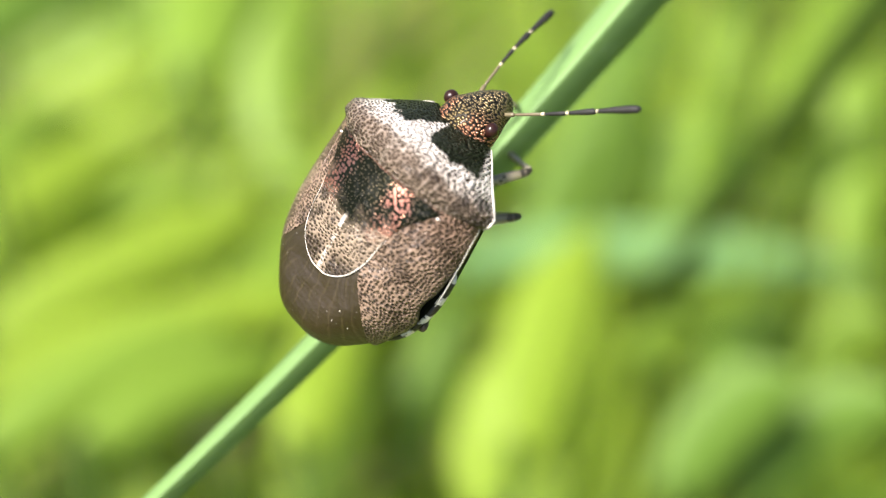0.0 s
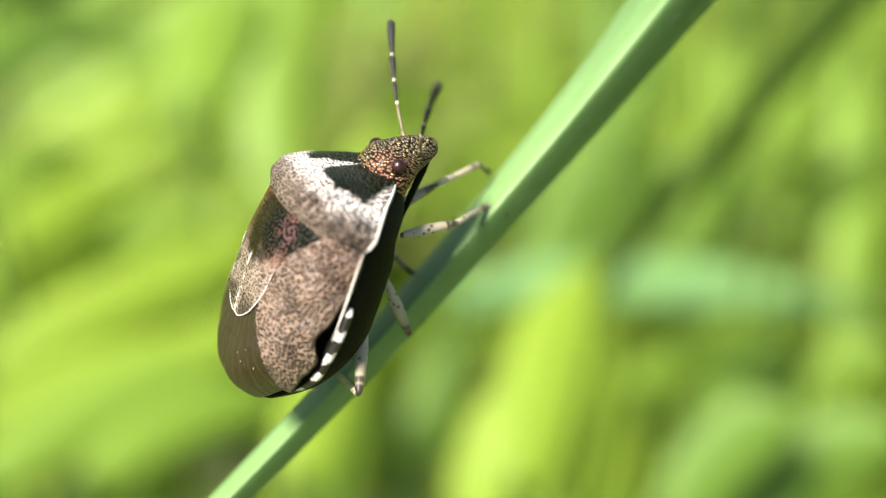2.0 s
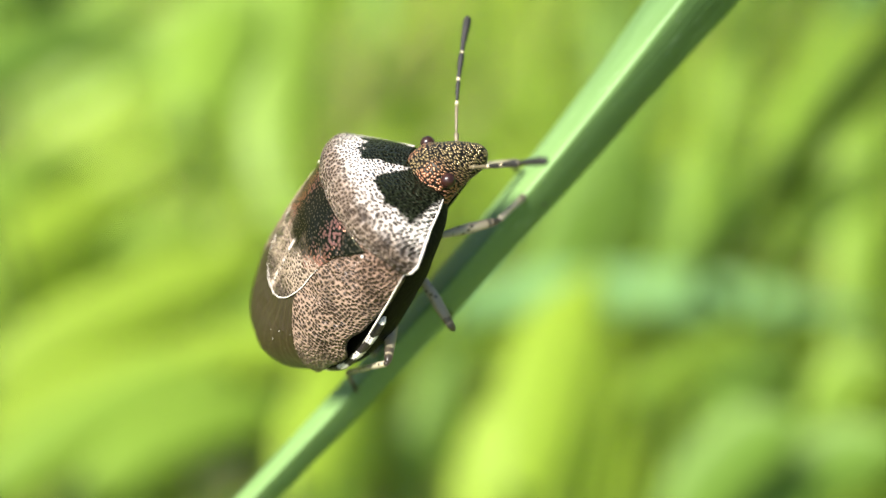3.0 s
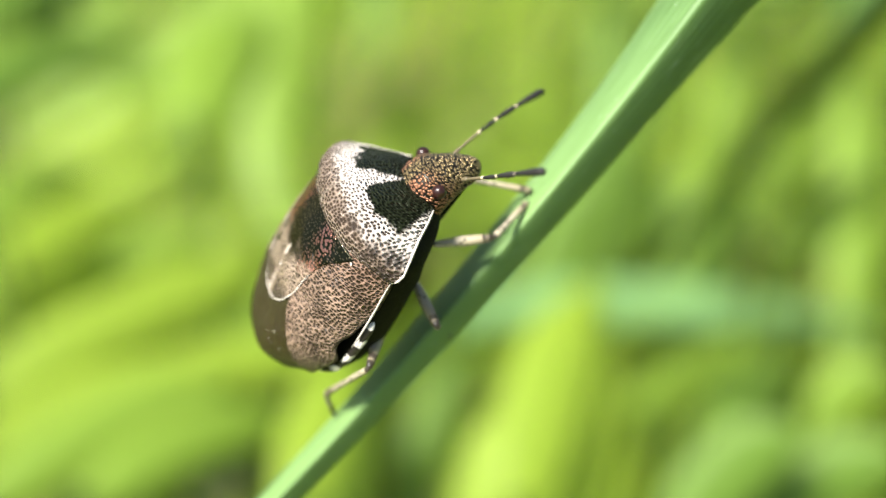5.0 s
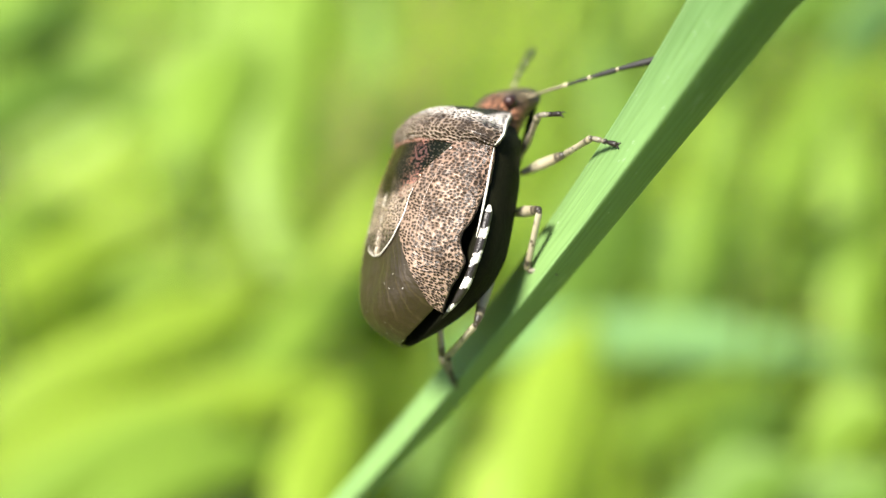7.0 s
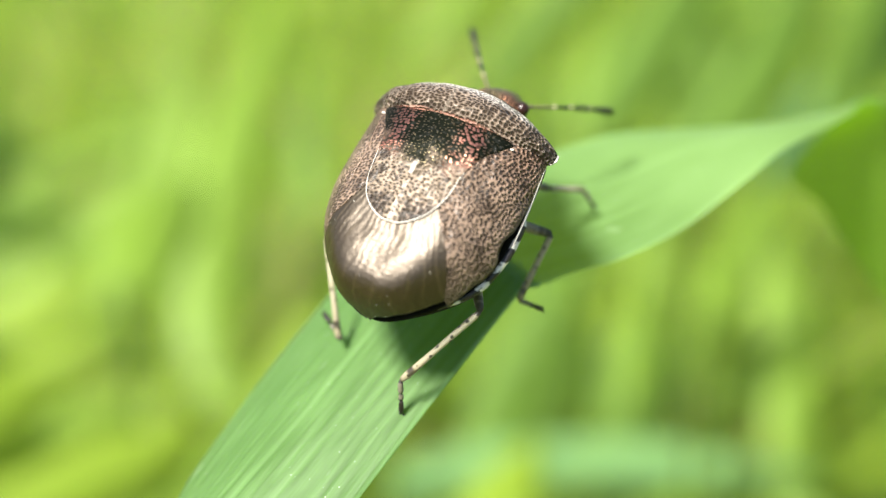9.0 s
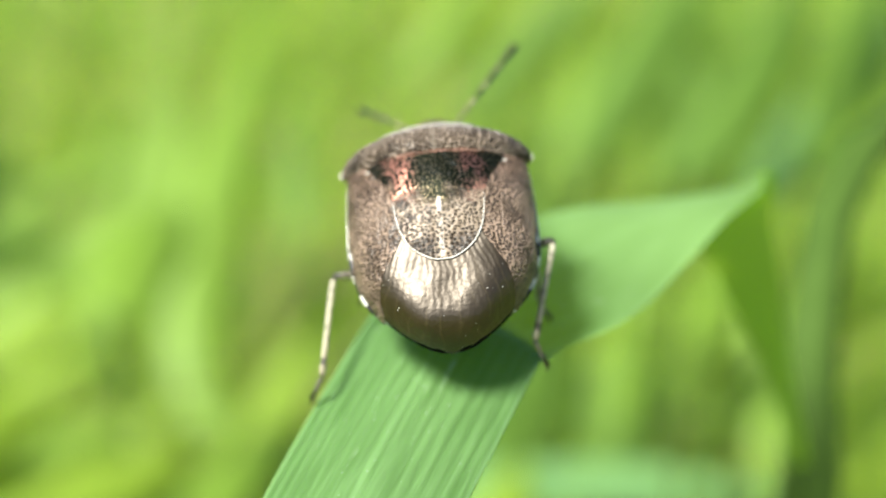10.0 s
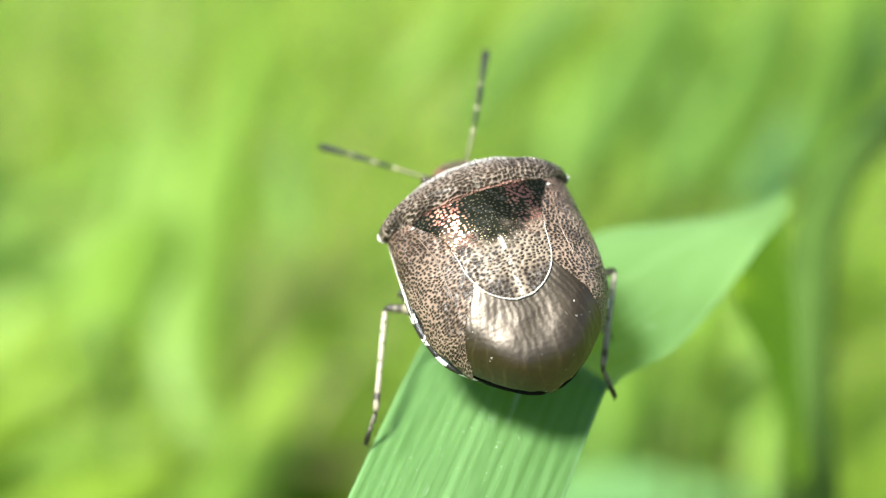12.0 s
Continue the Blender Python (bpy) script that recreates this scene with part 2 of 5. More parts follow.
def leaf_material(name, a, b, through_col, amount=0.35, rough=0.42, vein=9.0, pale_zones=0.0):
    """A grass leaf: parallel veins across Generated x are laid along the blade by the UV map."""
    m = Mat(name)
    uv = m.t.nodes.new("ShaderNodeUVMap")
    sep = m.t.nodes.new("ShaderNodeSeparateXYZ")
    m.t.links.new(uv.outputs[0], sep.inputs[0])
    u, v = sep.outputs[0], sep.outputs[1]
    lines = m.math("SINE", m.mul(u, vein * 6.283))
    comb = m.t.nodes.new("ShaderNodeCombineXYZ")
    m.put(comb.inputs[0], m.mul(u, 30.0))
    m.put(comb.inputs[1], m.mul(v, 0.5))
    streak = m.noise(1.0, 4, comb.outputs[0])
    comb2 = m.t.nodes.new("ShaderNodeCombineXYZ")
    m.put(comb2.inputs[0], m.mul(u, 3.0))
    m.put(comb2.inputs[1], m.mul(v, 0.35))
    patch = m.noise(1.0, 4, comb2.outputs[0])
    col = m.mix(m.step(streak, 0.3, 0.7), a, b)
    col = m.mix(m.mul(m.step(patch, 0.45, 0.75), 0.4), col, tuple(0.5 * (x + y) * 1.25 for x, y in zip(a, b)))
    if pale_zones:
        col = m.mix(m.mul(m.step(m.math("ADD", v, m.mul(patch, 6.0)), 28.0, 20.0), 0.7), col, (0.16, 0.27, 0.085))   # paler towards the tip
    if pale_zones:       # paler towards the stem: sun glare on the far part put into the colour
        col = m.mix(m.mul(m.step(m.math("ADD", v, m.mul(patch, 4.0)), 37.0, 45.0), 0.6), col, (0.20, 0.335, 0.115))
    if pale_zones:       # yellow-green on the hanging end: sunlight through the blade put into the colour
        col = m.mix(m.mul(m.step(v, 47.5, 50.5), 0.8), col, (0.22, 0.37, 0.035))
    pale = m.step(lines, 0.7, 1.0)
    col = m.mix(m.mul(m.mul(pale, streak), 0.13), col, tuple(min(1, 1.7 * x + 0.03) for x in b))
    mid = m.step(m.math("ABSOLUTE", m.math("SUBTRACT", u, 0.5)), 0.02, 0.008)
    col = m.mix(m.mul(mid, 0.2), col, tuple(min(1, 1.8 * x + 0.04) for x in b))
    if pale_zones:
        # pale flecks: glossy highlights of the blade painted into its colour
        comb3 = m.t.nodes.new("ShaderNodeCombineXYZ")
        m.put(comb3.inputs[0], m.mul(u, 9.0))
        m.put(comb3.inputs[1], m.mul(v, 0.55))
        fleck = m.noise(1.0, 3, comb3.outputs[0], 0.5)
        col = m.mix(m.mul(m.step(fleck, 0.66, 0.74), pale_zones), col, (0.62, 0.74, 0.50))
        d, c = m.cells(7.0, None, 1.0)
        col = m.mix(m.mul(m.mul(m.step(d, 0.13, 0.08), m.step(streak, 0.5, 0.6)), 0.6), col, (0.7, 0.8, 0.6))
    h = m.math("ADD", m.mul(lines, 0.10), m.mul(streak, 1.5))
    col = m.mix(m.mul(m.mul(m.step(lines, 0.1, -0.9), m.step(patch, 0.35, 0.6)), 0.25), col, tuple(0.55 * x for x in a))
    rim = m.step(m.math("ABSOLUTE", m.math("SUBTRACT", u, 0.5)), 0.475, 0.495)
    col = m.mix(m.mul(rim, 0.6), col, tuple(min(1, 2.0 * x + 0.05) for x in b))
    m.set(color=col, rough=rough, spec=0.25, normal=m.bump(h, 0.022, 0.7))
    if pale_zones:       # rolled up in layers towards the tip, little light passes
        amount = m.fac(m.step(v, 20.0, 31.0), 0.10, m.fac(m.step(v, 42.0, 50.0), amount, 0.62))
    m.translucent(amount, through_col)
    return m.m


def ground_material():
    m = Mat("meadow_soil")
    n = m.noise(0.02, 6)
    col = m.mix(n, (0.085, 0.12, 0.018), (0.15, 0.14, 0.04))
    col = m.mix(m.step(m.noise(0.15, 5), 0.45, 0.7), col, (0.10, 0.17, 0.018))
    m.set(color=col, rough=0.9, normal=m.bump(m.noise(0.4, 5), 3.0, 0.8))
    return m.m


PRONOTUM, SCUTELLUM, CORIUM, MEMBRANE, HEAD = cuticle_pronotum(), cuticle_scutellum(), cuticle_corium(), cuticle_membrane(), cuticle_head()
BELLY = simple("belly_cuticle", (0.004, 0.004, 0.002), (0.010, 0.010, 0.005), 5.0, 0.6, 0.02, 0.0, 0.05)
EYE_M = simple("compound_eye", (0.010, 0.004, 0.003), (0.028, 0.009, 0.006), 9.0, 0.3, 0.004, 0.0, 0.35)
MARGIN = simple("pale_cuticle", (0.38, 0.34, 0.28), (0.66, 0.62, 0.55), 8.0, 0.4, 0.012)
VEIN = simple("wing_vein", (0.10, 0.066, 0.042), (0.24, 0.165, 0.115), 6.0, 0.35, 0.01)
BANDS = banded_margin()
FEMUR, TIBIA = spotted_leg("femur_cuticle", 0.88, 1.0), spotted_leg("tibia_cuticle", 0.95, 1.0)
TARSUS = spotted_leg("tarsus_cuticle", 0.45, 0.45)
ANT_DARK = simple("antenna_dark", (0.008, 0.008, 0.007), (0.028, 0.027, 0.024), 9.0, 0.55, 0.01, 0.0, 0.2)
ANT_PALE = simple("antenna_pale", (0.35, 0.29, 0.17), (0.55, 0.48, 0.32), 9.0, 0.45, 0.01)
ANT_MID = simple("antenna_olive", (0.07, 0.06, 0.03), (0.16, 0.13, 0.07), 9.0, 0.45, 0.01)
LEAF = leaf_material("bluish_leaf", (0.070, 0.138, 0.038), (0.120, 0.215, 0.072), (0.46, 0.66, 0.035), 0.42, 0.50, 15.0, 0.3)
STEM = simple("stem_green", (0.028, 0.055, 0.008), (0.055, 0.095, 0.014), 0.6, 0.7, 0.05, 0.0, 0.08)
# bright and dark are lit and shaded copies: sun and shade in the colour
GRASS = {
    "bright": leaf_material("grass_sun_tint", (0.205, 0.31, 0.028), (0.305, 0.415, 0.046), (0.49, 0.60, 0.065), 0.58, 0.45, 5.0),
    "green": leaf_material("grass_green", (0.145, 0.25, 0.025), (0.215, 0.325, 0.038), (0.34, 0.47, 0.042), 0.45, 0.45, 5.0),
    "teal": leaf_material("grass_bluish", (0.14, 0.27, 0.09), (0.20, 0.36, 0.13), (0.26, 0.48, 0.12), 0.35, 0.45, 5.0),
    "dark": leaf_material("grass_shade_tint", (0.085, 0.165, 0.018), (0.12, 0.21, 0.026), (0.18, 0.32, 0.028), 0.35, 0.5, 5.0),
    "dry": leaf_material("grass_dry", (0.25, 0.24, 0.08), (0.34, 0.32, 0.12), (0.36, 0.36, 0.11), 0.35, 0.6, 4.0),
}
GROUND = ground_material()


# ---- mesh helpers ----
def curve(t, pts):
    """A smooth value at t through the (t, value) points, flat beyond the ends (monotone cubic)."""
    pts = sorted(pts)
    xs, ys = [p[0] for p in pts], [p[1] for p in pts]
    if t <= xs[0]:
        return ys[0]
    if t >= xs[-1]:
        return ys[-1]
    d = [(ys[i + 1] - ys[i]) / (xs[i + 1] - xs[i]) for i in range(len(xs) - 1)]
    s = [d[0]] + [0 if d[i] * d[i + 1] <= 0 else 2 * d[i] * d[i + 1] / (d[i] + d[i + 1]) for i in range(len(d) - 1)] + [d[-1]]
    i = max(k for k in range(len(xs) - 1) if xs[k] <= t)
    h = xs[i + 1] - xs[i]
    q = (t - xs[i]) / h
    return ((1 + 2 * q) * (1 - q) ** 2 * ys[i] + q * (1 - q) ** 2 * h * s[i]
            + q * q * (3 - 2 * q) * ys[i + 1] + q * q * (q - 1) * h * s[i + 1])


def part(name, bm, material, parent=None, label=""):
    """Links a bmesh, drawn in millimetres, as one smooth mesh object under its parent."""
    me = bpy.data.meshes.new(name)
    bmesh.ops.recalc_face_normals(bm, faces=bm.faces)
    bmesh.ops.scale(bm, vec=(MM, MM, MM), verts=bm.verts)
    for f in bm.faces:
        f.smooth = True
    bm.to_mesh(me)
    bm.free()
    me.materials.append(material)
    ob = new(name, me)
    ob.parent = parent
    if label:
        ob["label"] = label
    return ob


def lay_uv(bm, where):
    """Writes a UV map, in millimetres along the surface, from a place for each vertex."""
    layer = bm.loops.layers.uv.verify()
    for f in bm.faces:
        for lp in f.loops:
            if lp.vert in where:
                lp[layer].uv = where[lp.vert]


def rings(bm, loops, closed=True, caps=True, middle=None):
    """Skins a list of point loops. middle: the index of the loop's middle, from which a UV map is laid."""
    vs = [[bm.verts.new(p) for p in loop] for loop in loops]
    n = len(vs[0])
    for a, b in zip(vs, vs[1:]):
        for i in range(n if closed else n - 1):
            j = (i + 1) % n
            bm.faces.new((a[i], a[j], b[j], b[i]))
    if middle is not None:
        where, run = {}, 0.0
        for k, row in enumerate(vs):
            if k:
                run += (row[middle].co - vs[k - 1][middle].co).length
            where[row[middle]] = (0.0, run)
            for step in (1, -1):
                u, i = 0.0, middle
                while 0 <= i + step < n:
                    u += step * (row[i + step].co - row[i].co).length
                    i += step
                    where[row[i]] = (u, run)
        lay_uv(bm, where)
    if caps and closed:
        bm.faces.new(vs[0])
        bm.faces.new(vs[-1][::-1])
    return vs


def tube(points, radii, sides=10, bm=None):
    """A rounded rod through the points."""
    bm = bm or bmesh.new()
    pts = [Vector(p) for p in points]
    loops = []
    ref = Vector((0.13, 0.2, 1))
    for i, p in enumerate(pts):
        d = (pts[min(i + 1, len(pts) - 1)] - pts[max(i - 1, 0)]).normalized()
        x = d.cross(ref).normalized()
        z = x.cross(d)
        loops.append([p + (x * math.cos(a) + z * math.sin(a)) * radii[i] for a in (2 * math.pi * k / sides for k in range(sides))])
    rings(bm, loops)
    return bm


def loft(sections, across=36, p=2.2, q=0.62, bm=None, rough=0.0):
    """A rounded body along y. Sections: y, half width, height of the side edge, of the top, depth below the edge, bow of the row."""
    bm = bm or bmesh.new()
    names = list(zip(*sections))
    n = len(sections)
    steps = 4 * (n - 1)
    loops = []
    for k in range(steps + 1):
        f = k / 4
        y, w, ze, zt, zb, bow = (curve(f, list(enumerate(col))) for col in names)
        top, low = [], []
        for i in range(across + 1):
            u = -math.cos(math.pi * i / across)
            arch = max(0.0, 1 - abs(u) ** p) ** q
            swell = rough * noise.noise((2.6 * u * w, 2.6 * y, 7.0)) * arch
            top.append((u * w, y + bow * u * u, ze + (zt - ze) * arch + swell))
            if 0 < i < across:
                low.append((u * w, y + bow * u * u, ze - zb * max(0.0, 1 - u * u) ** 0.5))
        loops.append(top + low[::-1])
    rings(bm, loops, middle=across // 2)
    return bm


# ---- the shield bug's body plan, millimetres: x to its right, y to its head, z up from the belly ----
WIDTH = [(-2.9, 0.03), (-2.86, 0.36), (-2.70, 0.74), (-2.4, 1.09), (-1.9, 1.53), (-1.3, 1.85), (-0.6, 1.99), (0.0, 1.97), (0.6, 1.93), (1.2, 1.9)]
EDGE = [(-2.86, 0.52), (-2.0, 0.62), (-1.0, 0.85), (0.0, 1.08), (0.8, 1.3), (1.2, 1.4)]
RIDGE = [(-2.9, 0.60), (-2.87, 0.92), (-2.79, 1.22), (-2.62, 1.46), (-2.4, 1.575), (-2.0, 1.70), (-1.5, 1.86), (-1.0, 2.02), (-0.4, 2.20), (0.2, 2.30), (0.8, 2.33), (1.2, 2.25)]


def back(x, y):
    """The height of the folded wings above the belly."""
    w, e, r = curve(y, WIDTH), curve(y, EDGE), curve(y, RIDGE)
    u = min(1.0, abs(x) / w)
    flat = curve(y, [(-2.4, 5.0), (-1.8, 4.6), (-1.3, 3.4), (-0.6, 2.3), (0.5, 2.1)])      # the membrane lies flatter than the wings
    swell = 0.022 * noise.noise((2.1 * x, 2.1 * y, 3.0)) * (1 - u ** 4)
    return e + (r - e) * max(0.0, 1 - u ** flat) ** 0.62 + swell


def plate(rows, lift, thick, nx=28, ny=44, side=0):
    """A curved plate on the back. Rows: y, inner and outer x; side mirrors it. Its rim bends down a little."""
    bm = bmesh.new()
    ins, outs = [(r[0], r[1]) for r in rows], [(r[0], r[2]) for r in rows]
    y0, y1 = rows[0][0], rows[-1][0]
    top, low = [], []
    for j in range(ny + 1):
        f = j / ny
        f = f if f < 0.7 else 0.7 + 0.3 * math.sin((f - 0.7) / 0.3 * math.pi / 2)
        y = y0 + (y1 - y0) * f
        a, b = curve(y, ins), curve(y, outs)
        rt, rl = [], []
        for i in range(nx + 1):
            u = i / nx
            x = a + (b - a) * (0.5 - 0.5 * math.cos(math.pi * u))
            z = back(x, y) + lift
            rim = min(u, 1 - u, (1 - f) * 1.5) * nx / 1.5
            z -= 0.03 * max(0, 1 - rim) ** 2
            s = side or 1
            rt.append(bm.verts.new((s * x, y, z)))
            rl.append(bm.verts.new((s * x, y, z - thick)))
        top.append(rt)
        low.append(rl)
    for j in range(ny):
        for i in range(nx):
            bm.faces.new((top[j][i], top[j][i + 1], top[j + 1][i + 1], top[j + 1][i]))
            bm.faces.new((low[j][i], low[j + 1][i], low[j + 1][i + 1], low[j][i + 1]))
        bm.faces.new((top[j][0], top[j + 1][0], low[j + 1][0], low[j][0]))
        bm.faces.new((top[j][nx], low[j][nx], low[j + 1][nx], top[j + 1][nx]))
    for i in range(nx):
        bm.faces.new((top[0][i], low[0][i], low[0][i + 1], top[0][i + 1]))
        bm.faces.new((top[ny][i], top[ny][i + 1], low[ny][i + 1], low[ny][i]))
    where, run, mid = {}, 0.0, nx // 2
    for j in range(ny + 1):
        if j:
            run += (top[j][mid].co - top[j - 1][mid].co).length
        for step in (1, -1):
            u, i = 0.0, mid
            where[top[j][i]] = (0.0, run)
            while 0 <= i + step <= nx:
                u += step * (top[j][i + step].co - top[j][i].co).length
                i += step
                where[top[j][i]] = (u, run)
    lay_uv(bm, where)
    return bm


SCUT = [(0.80, 1.42), (0.55, 1.28), (0.2, 1.06), (-0.3, 0.92), (-0.8, 0.84), (-1.15, 0.70), (-1.40, 0.46), (-1.54, 0.18), (-1.57, 0.02)]
LEGS = {  # hip, lengths of femur, tibia, tarsus
    "front": ((0.50, 1.35, 0.05), 1.25, 1.30, 0.62),
    "middle": ((0.58, 0.50, -0.12), 1.40, 1.50, 0.66),
    "hind": ((0.60, -0.25, -0.15), 1.85, 2.15, 0.85),
}


def segment(length, r0, r1, r2, sides=10, bend=0.0):
    """A leg joint along +y, rounded at both ends."""
    fs = [0.0, 0.02, 0.08, 0.25, 0.5, 0.75, 0.92, 0.98, 1.0]
    rs = [0.35 * r0, 0.75 * r0, r0, 0.5 * (r0 + r1), r1, 0.5 * (r1 + r2), r2, 0.75 * r2, 0.35 * r2]
    return tube([(0, length * f, bend * 4 * f * (1 - f)) for f in fs], rs, sides)


def tarsus_mesh(length):
    bm = bmesh.new()
    for a, b, r0, r1 in ((0, 0.36, 0.05, 0.06), (0.36, 0.55, 0.048, 0.056), (0.55, 0.9, 0.045, 0.06)):
        n = 5
        tube([(0, length * (a + (b - a) * k / n), 0) for k in range(n + 1)],
             [(r0 + (r1 - r0) * k / n) * (0.6 if k in (0, n) else 1.0) for k in range(n + 1)], 8, bm)
    for s in (-1, 1):
        tube([(s * 0.015, length * 0.88, 0), (s * 0.05, length * 0.97, -0.01), (s * 0.06, length, -0.06)], [0.022, 0.016, 0.006], 6, bm)
    return bm


def build_antenna(side, bug):
    """Five joints, dark with pale rings; the first joint is the part, the others sit on it."""
    spec = [(0.26, 0.042, 0.046, ANT_MID), (0.60, 0.028, 0.034, ANT_MID), (0.52, 0.028, 0.044, ANT_DARK), (0.60, 0.040, 0.062, ANT_DARK), (0.84, 0.050, 0.080, ANT_DARK)]
    y, out = 0.0, None
    drop = lambda s: -0.035 * s * s + 0.06 * s
    for k, (ln, r0, r1, mat) in enumerate(spec):
        fs = [0, 0.04, 0.15, 0.4, 0.7, 0.9, 0.97, 1.0]
        rr = [0.5 * r0, r0 * 0.9, r0, 0.5 * (r0 + r1), r1, r1, 0.7 * r1, 0.3 * r1]
        pts = [(0.03 * side * math.sin(1.5 * (y + ln * f)), y + ln * f, drop(y + ln * f)) for f in fs]
        bm = tube(pts, rr, 10)
        if out is None:
            out = part("antenna", bm, mat, bug, "slender banded antenna")
        else:
            part("antenna_joint", bm, mat, out)
            if k > 1:
                ring = tube([(pts[0][0], y - 0.015, drop(y)), (pts[1][0], y + 0.02, drop(y)), (pts[1][0], y + 0.06, drop(y + 0.05))], [0.034, 0.041, 0.036], 8)
                part("pale_ring", ring, ANT_PALE, out, "pale ring between dark joints")
        y += ln
    return out


def build_bug():
    bug = new("shield_bug")
    tagged(bug, "small bronze-brown shield bug with punctured pale-banded back on a leaf", "insect")
    # abdomen and underside
    rows = []
    for y in (-2.84, -2.74, -2.5, -2.1, -1.6, -1.0, -0.4, 0.2, 0.8, 1.3, 1.8, 2.1):
        w = curve(y, WIDTH + [(1.8, 1.2), (2.1, 0.7)]) * 1.0
        e = curve(y, EDGE + [(1.8, 1.05), (2.1, 0.9)])
        low = curve(y, [(-2.84, 0.04), (-2.5, 0.35), (-1.6, 0.85), (-0.4, 1.28), (0.8, 1.35), (1.6, 0.95), (2.1, 0.5)])
        rows.append((y, max(0.03, w - curve(y, [(-2.6, 0.20), (-1.6, 0.08)])), e - 0.05, e + 0.02, low * curve(y, [(-2.8, 0.7), (-2.0, 1.0), (-1.2, 1.1), (0.5, 1.0)]), 0.0))
    part("abdomen", loft(rows, 30, 2.0, 0.5), BELLY, bug, "glossy black-green underside")
    head = part("head", loft([(1.95, 0.62, 0.70, 1.28, 0.40, 0), (2.2, 0.65, 0.78, 1.38, 0.45, 0), (2.5, 0.62, 0.76, 1.32, 0.42, 0), (2.75, 0.51, 0.62, 1.12, 0.34, -0.05),
                              (2.98, 0.43, 0.47, 0.86, 0.26, -0.1), (3.14, 0.31, 0.36, 0.64, 0.18, -0.12), (3.22, 0.16, 0.34, 0.48, 0.08, -0.04), (3.24, 0.03, 0.36, 0.42, 0.03, 0)], 28, 2.4, 0.55), HEAD, bug, "coppery punctured head")
    for s in (-1, 1):
        bm = bmesh.new()
        bmesh.ops.create_uvsphere(bm, u_segments=18, v_segments=12, radius=0.15)
        bmesh.ops.scale(bm, vec=(0.95, 1.0, 0.95), verts=bm.verts)
        bmesh.ops.translate(bm, vec=(s * 0.585, 2.50, 0.98), verts=bm.verts)
        part("eye", bm, EYE_M, head, "dark red-brown compound eye")
        tooth = tube([(s * 0.42, 2.62, 0.62), (s * 0.38, 2.78, 0.6), (s * 0.3, 2.84, 0.6)], [0.07, 0.06, 0.04], 8)
        part("antenna_socket", tooth, HEAD, head)
    part("beak", tube([(0, 2.95, 0.25), (0, 2.6, 0.15), (0, 1.8, 0.0), (0, 1.0, -0.12)], [0.08, 0.08, 0.06, 0.03], 8), BELLY, head)
    pron = part("pronotum", loft([(2.12, 0.76, 0.94, 1.32, 0.2, 0.12), (1.98, 0.98, 1.02, 1.64, 0.3, 0.12), (1.74, 1.35, 1.16, 2.12, 0.3, 0.06), (1.50, 1.74, 1.28, 2.38, 0.3, 0.0),
                                  (1.29, 2.02, 1.36, 2.50, 0.26, -0.02), (1.09, 2.02, 1.39, 2.53, 0.22, 0.0), (0.92, 1.82, 1.48, 2.50, 0.2, 0.04), (0.78, 1.58, 1.62, 2.43, 0.16, 0.06), (0.74, 1.50, 1.62, 2.37, 0.12, 0.06)], 56, 2.2, 0.62, rough=0.05),
                PRONOTUM, bug, "whitish punctured pronotum with dark front patches")
    for s in (-1, 1):
        pts = [(s * 0.83, 2.22, 0.96), (s * 1.04, 2.05, 1.03), (s * 1.39, 1.77, 1.17), (s * 1.76, 1.49, 1.28), (s * 2.01, 1.29, 1.36), (s * 2.04, 1.16, 1.39), (s * 1.98, 1.03, 1.41)]
        part("pale_margin", tube(pts, [0.012, 0.022, 0.026, 0.028, 0.028, 0.024, 0.01], 8), MARGIN, pron, "raised ivory side edge")
    scut = part("scutellum", plate([(y, -w, w) for y, w in SCUT], 0.055, 0.05, 40, 60), SCUTELLUM, bug, "tongue-shaped plate with a coppery base triangle")
    for s in (-1, 1):
        bm = bmesh.new()
        bmesh.ops.create_uvsphere(bm, u_segments=12, v_segments=8, radius=0.034)
        bmesh.ops.scale(bm, vec=(1.3, 0.7, 0.5), verts=bm.verts)
        bmesh.ops.translate(bm, vec=(s * 1.42, 0.70, back(1.42, 0.70) + 0.05), verts=bm.verts)
        part("pale_spot", bm, MARGIN, scut, "small ivory spot at the plate's corner")
    down = [-0.2 - 1.35 * math.sin(math.pi / 2 * k / 24) for k in range(25)]
    half = [(curve(y, SCUT), y, back(curve(y, SCUT), y) + 0.048) for y in down]
    path = [(-x, y, z) for x, y, z in half] + half[-2::-1]
    fine = [0.013 * min(1.0, 0.2 + 0.16 * min(k, len(path) - 1 - k)) for k in range(len(path))]
    part("pale_rim", tube(path, fine, 8), MARGIN, scut, "ivory rim of the plate's rounded end")
    for s in (-1, 1):
        wing = part("forewing", plate([(1.05, 1.2, 1.90), (0.8, 1.25, 1.93), (0.2, 0.98, 1.95), (-0.4, 0.84, 1.94), (-0.9, 0.80, 1.87), (-1.1, 0.84, 1.88), (-1.4, 1.04, 1.80), (-1.7, 1.25, 1.64), (-2.0, 1.34, 1.45), (-2.15, 1.30, 1.33)],
                                      0.028, 0.05, 30, 50, s), CORIUM, bug, "leathery brown punctured forewing")
        pts = [(s * (curve(y, WIDTH) - 0.015), y, curve(y, EDGE) + 0.02) for y in (1.05, 0.8, 0.5, 0.2, -0.1, -0.4, -0.7)]
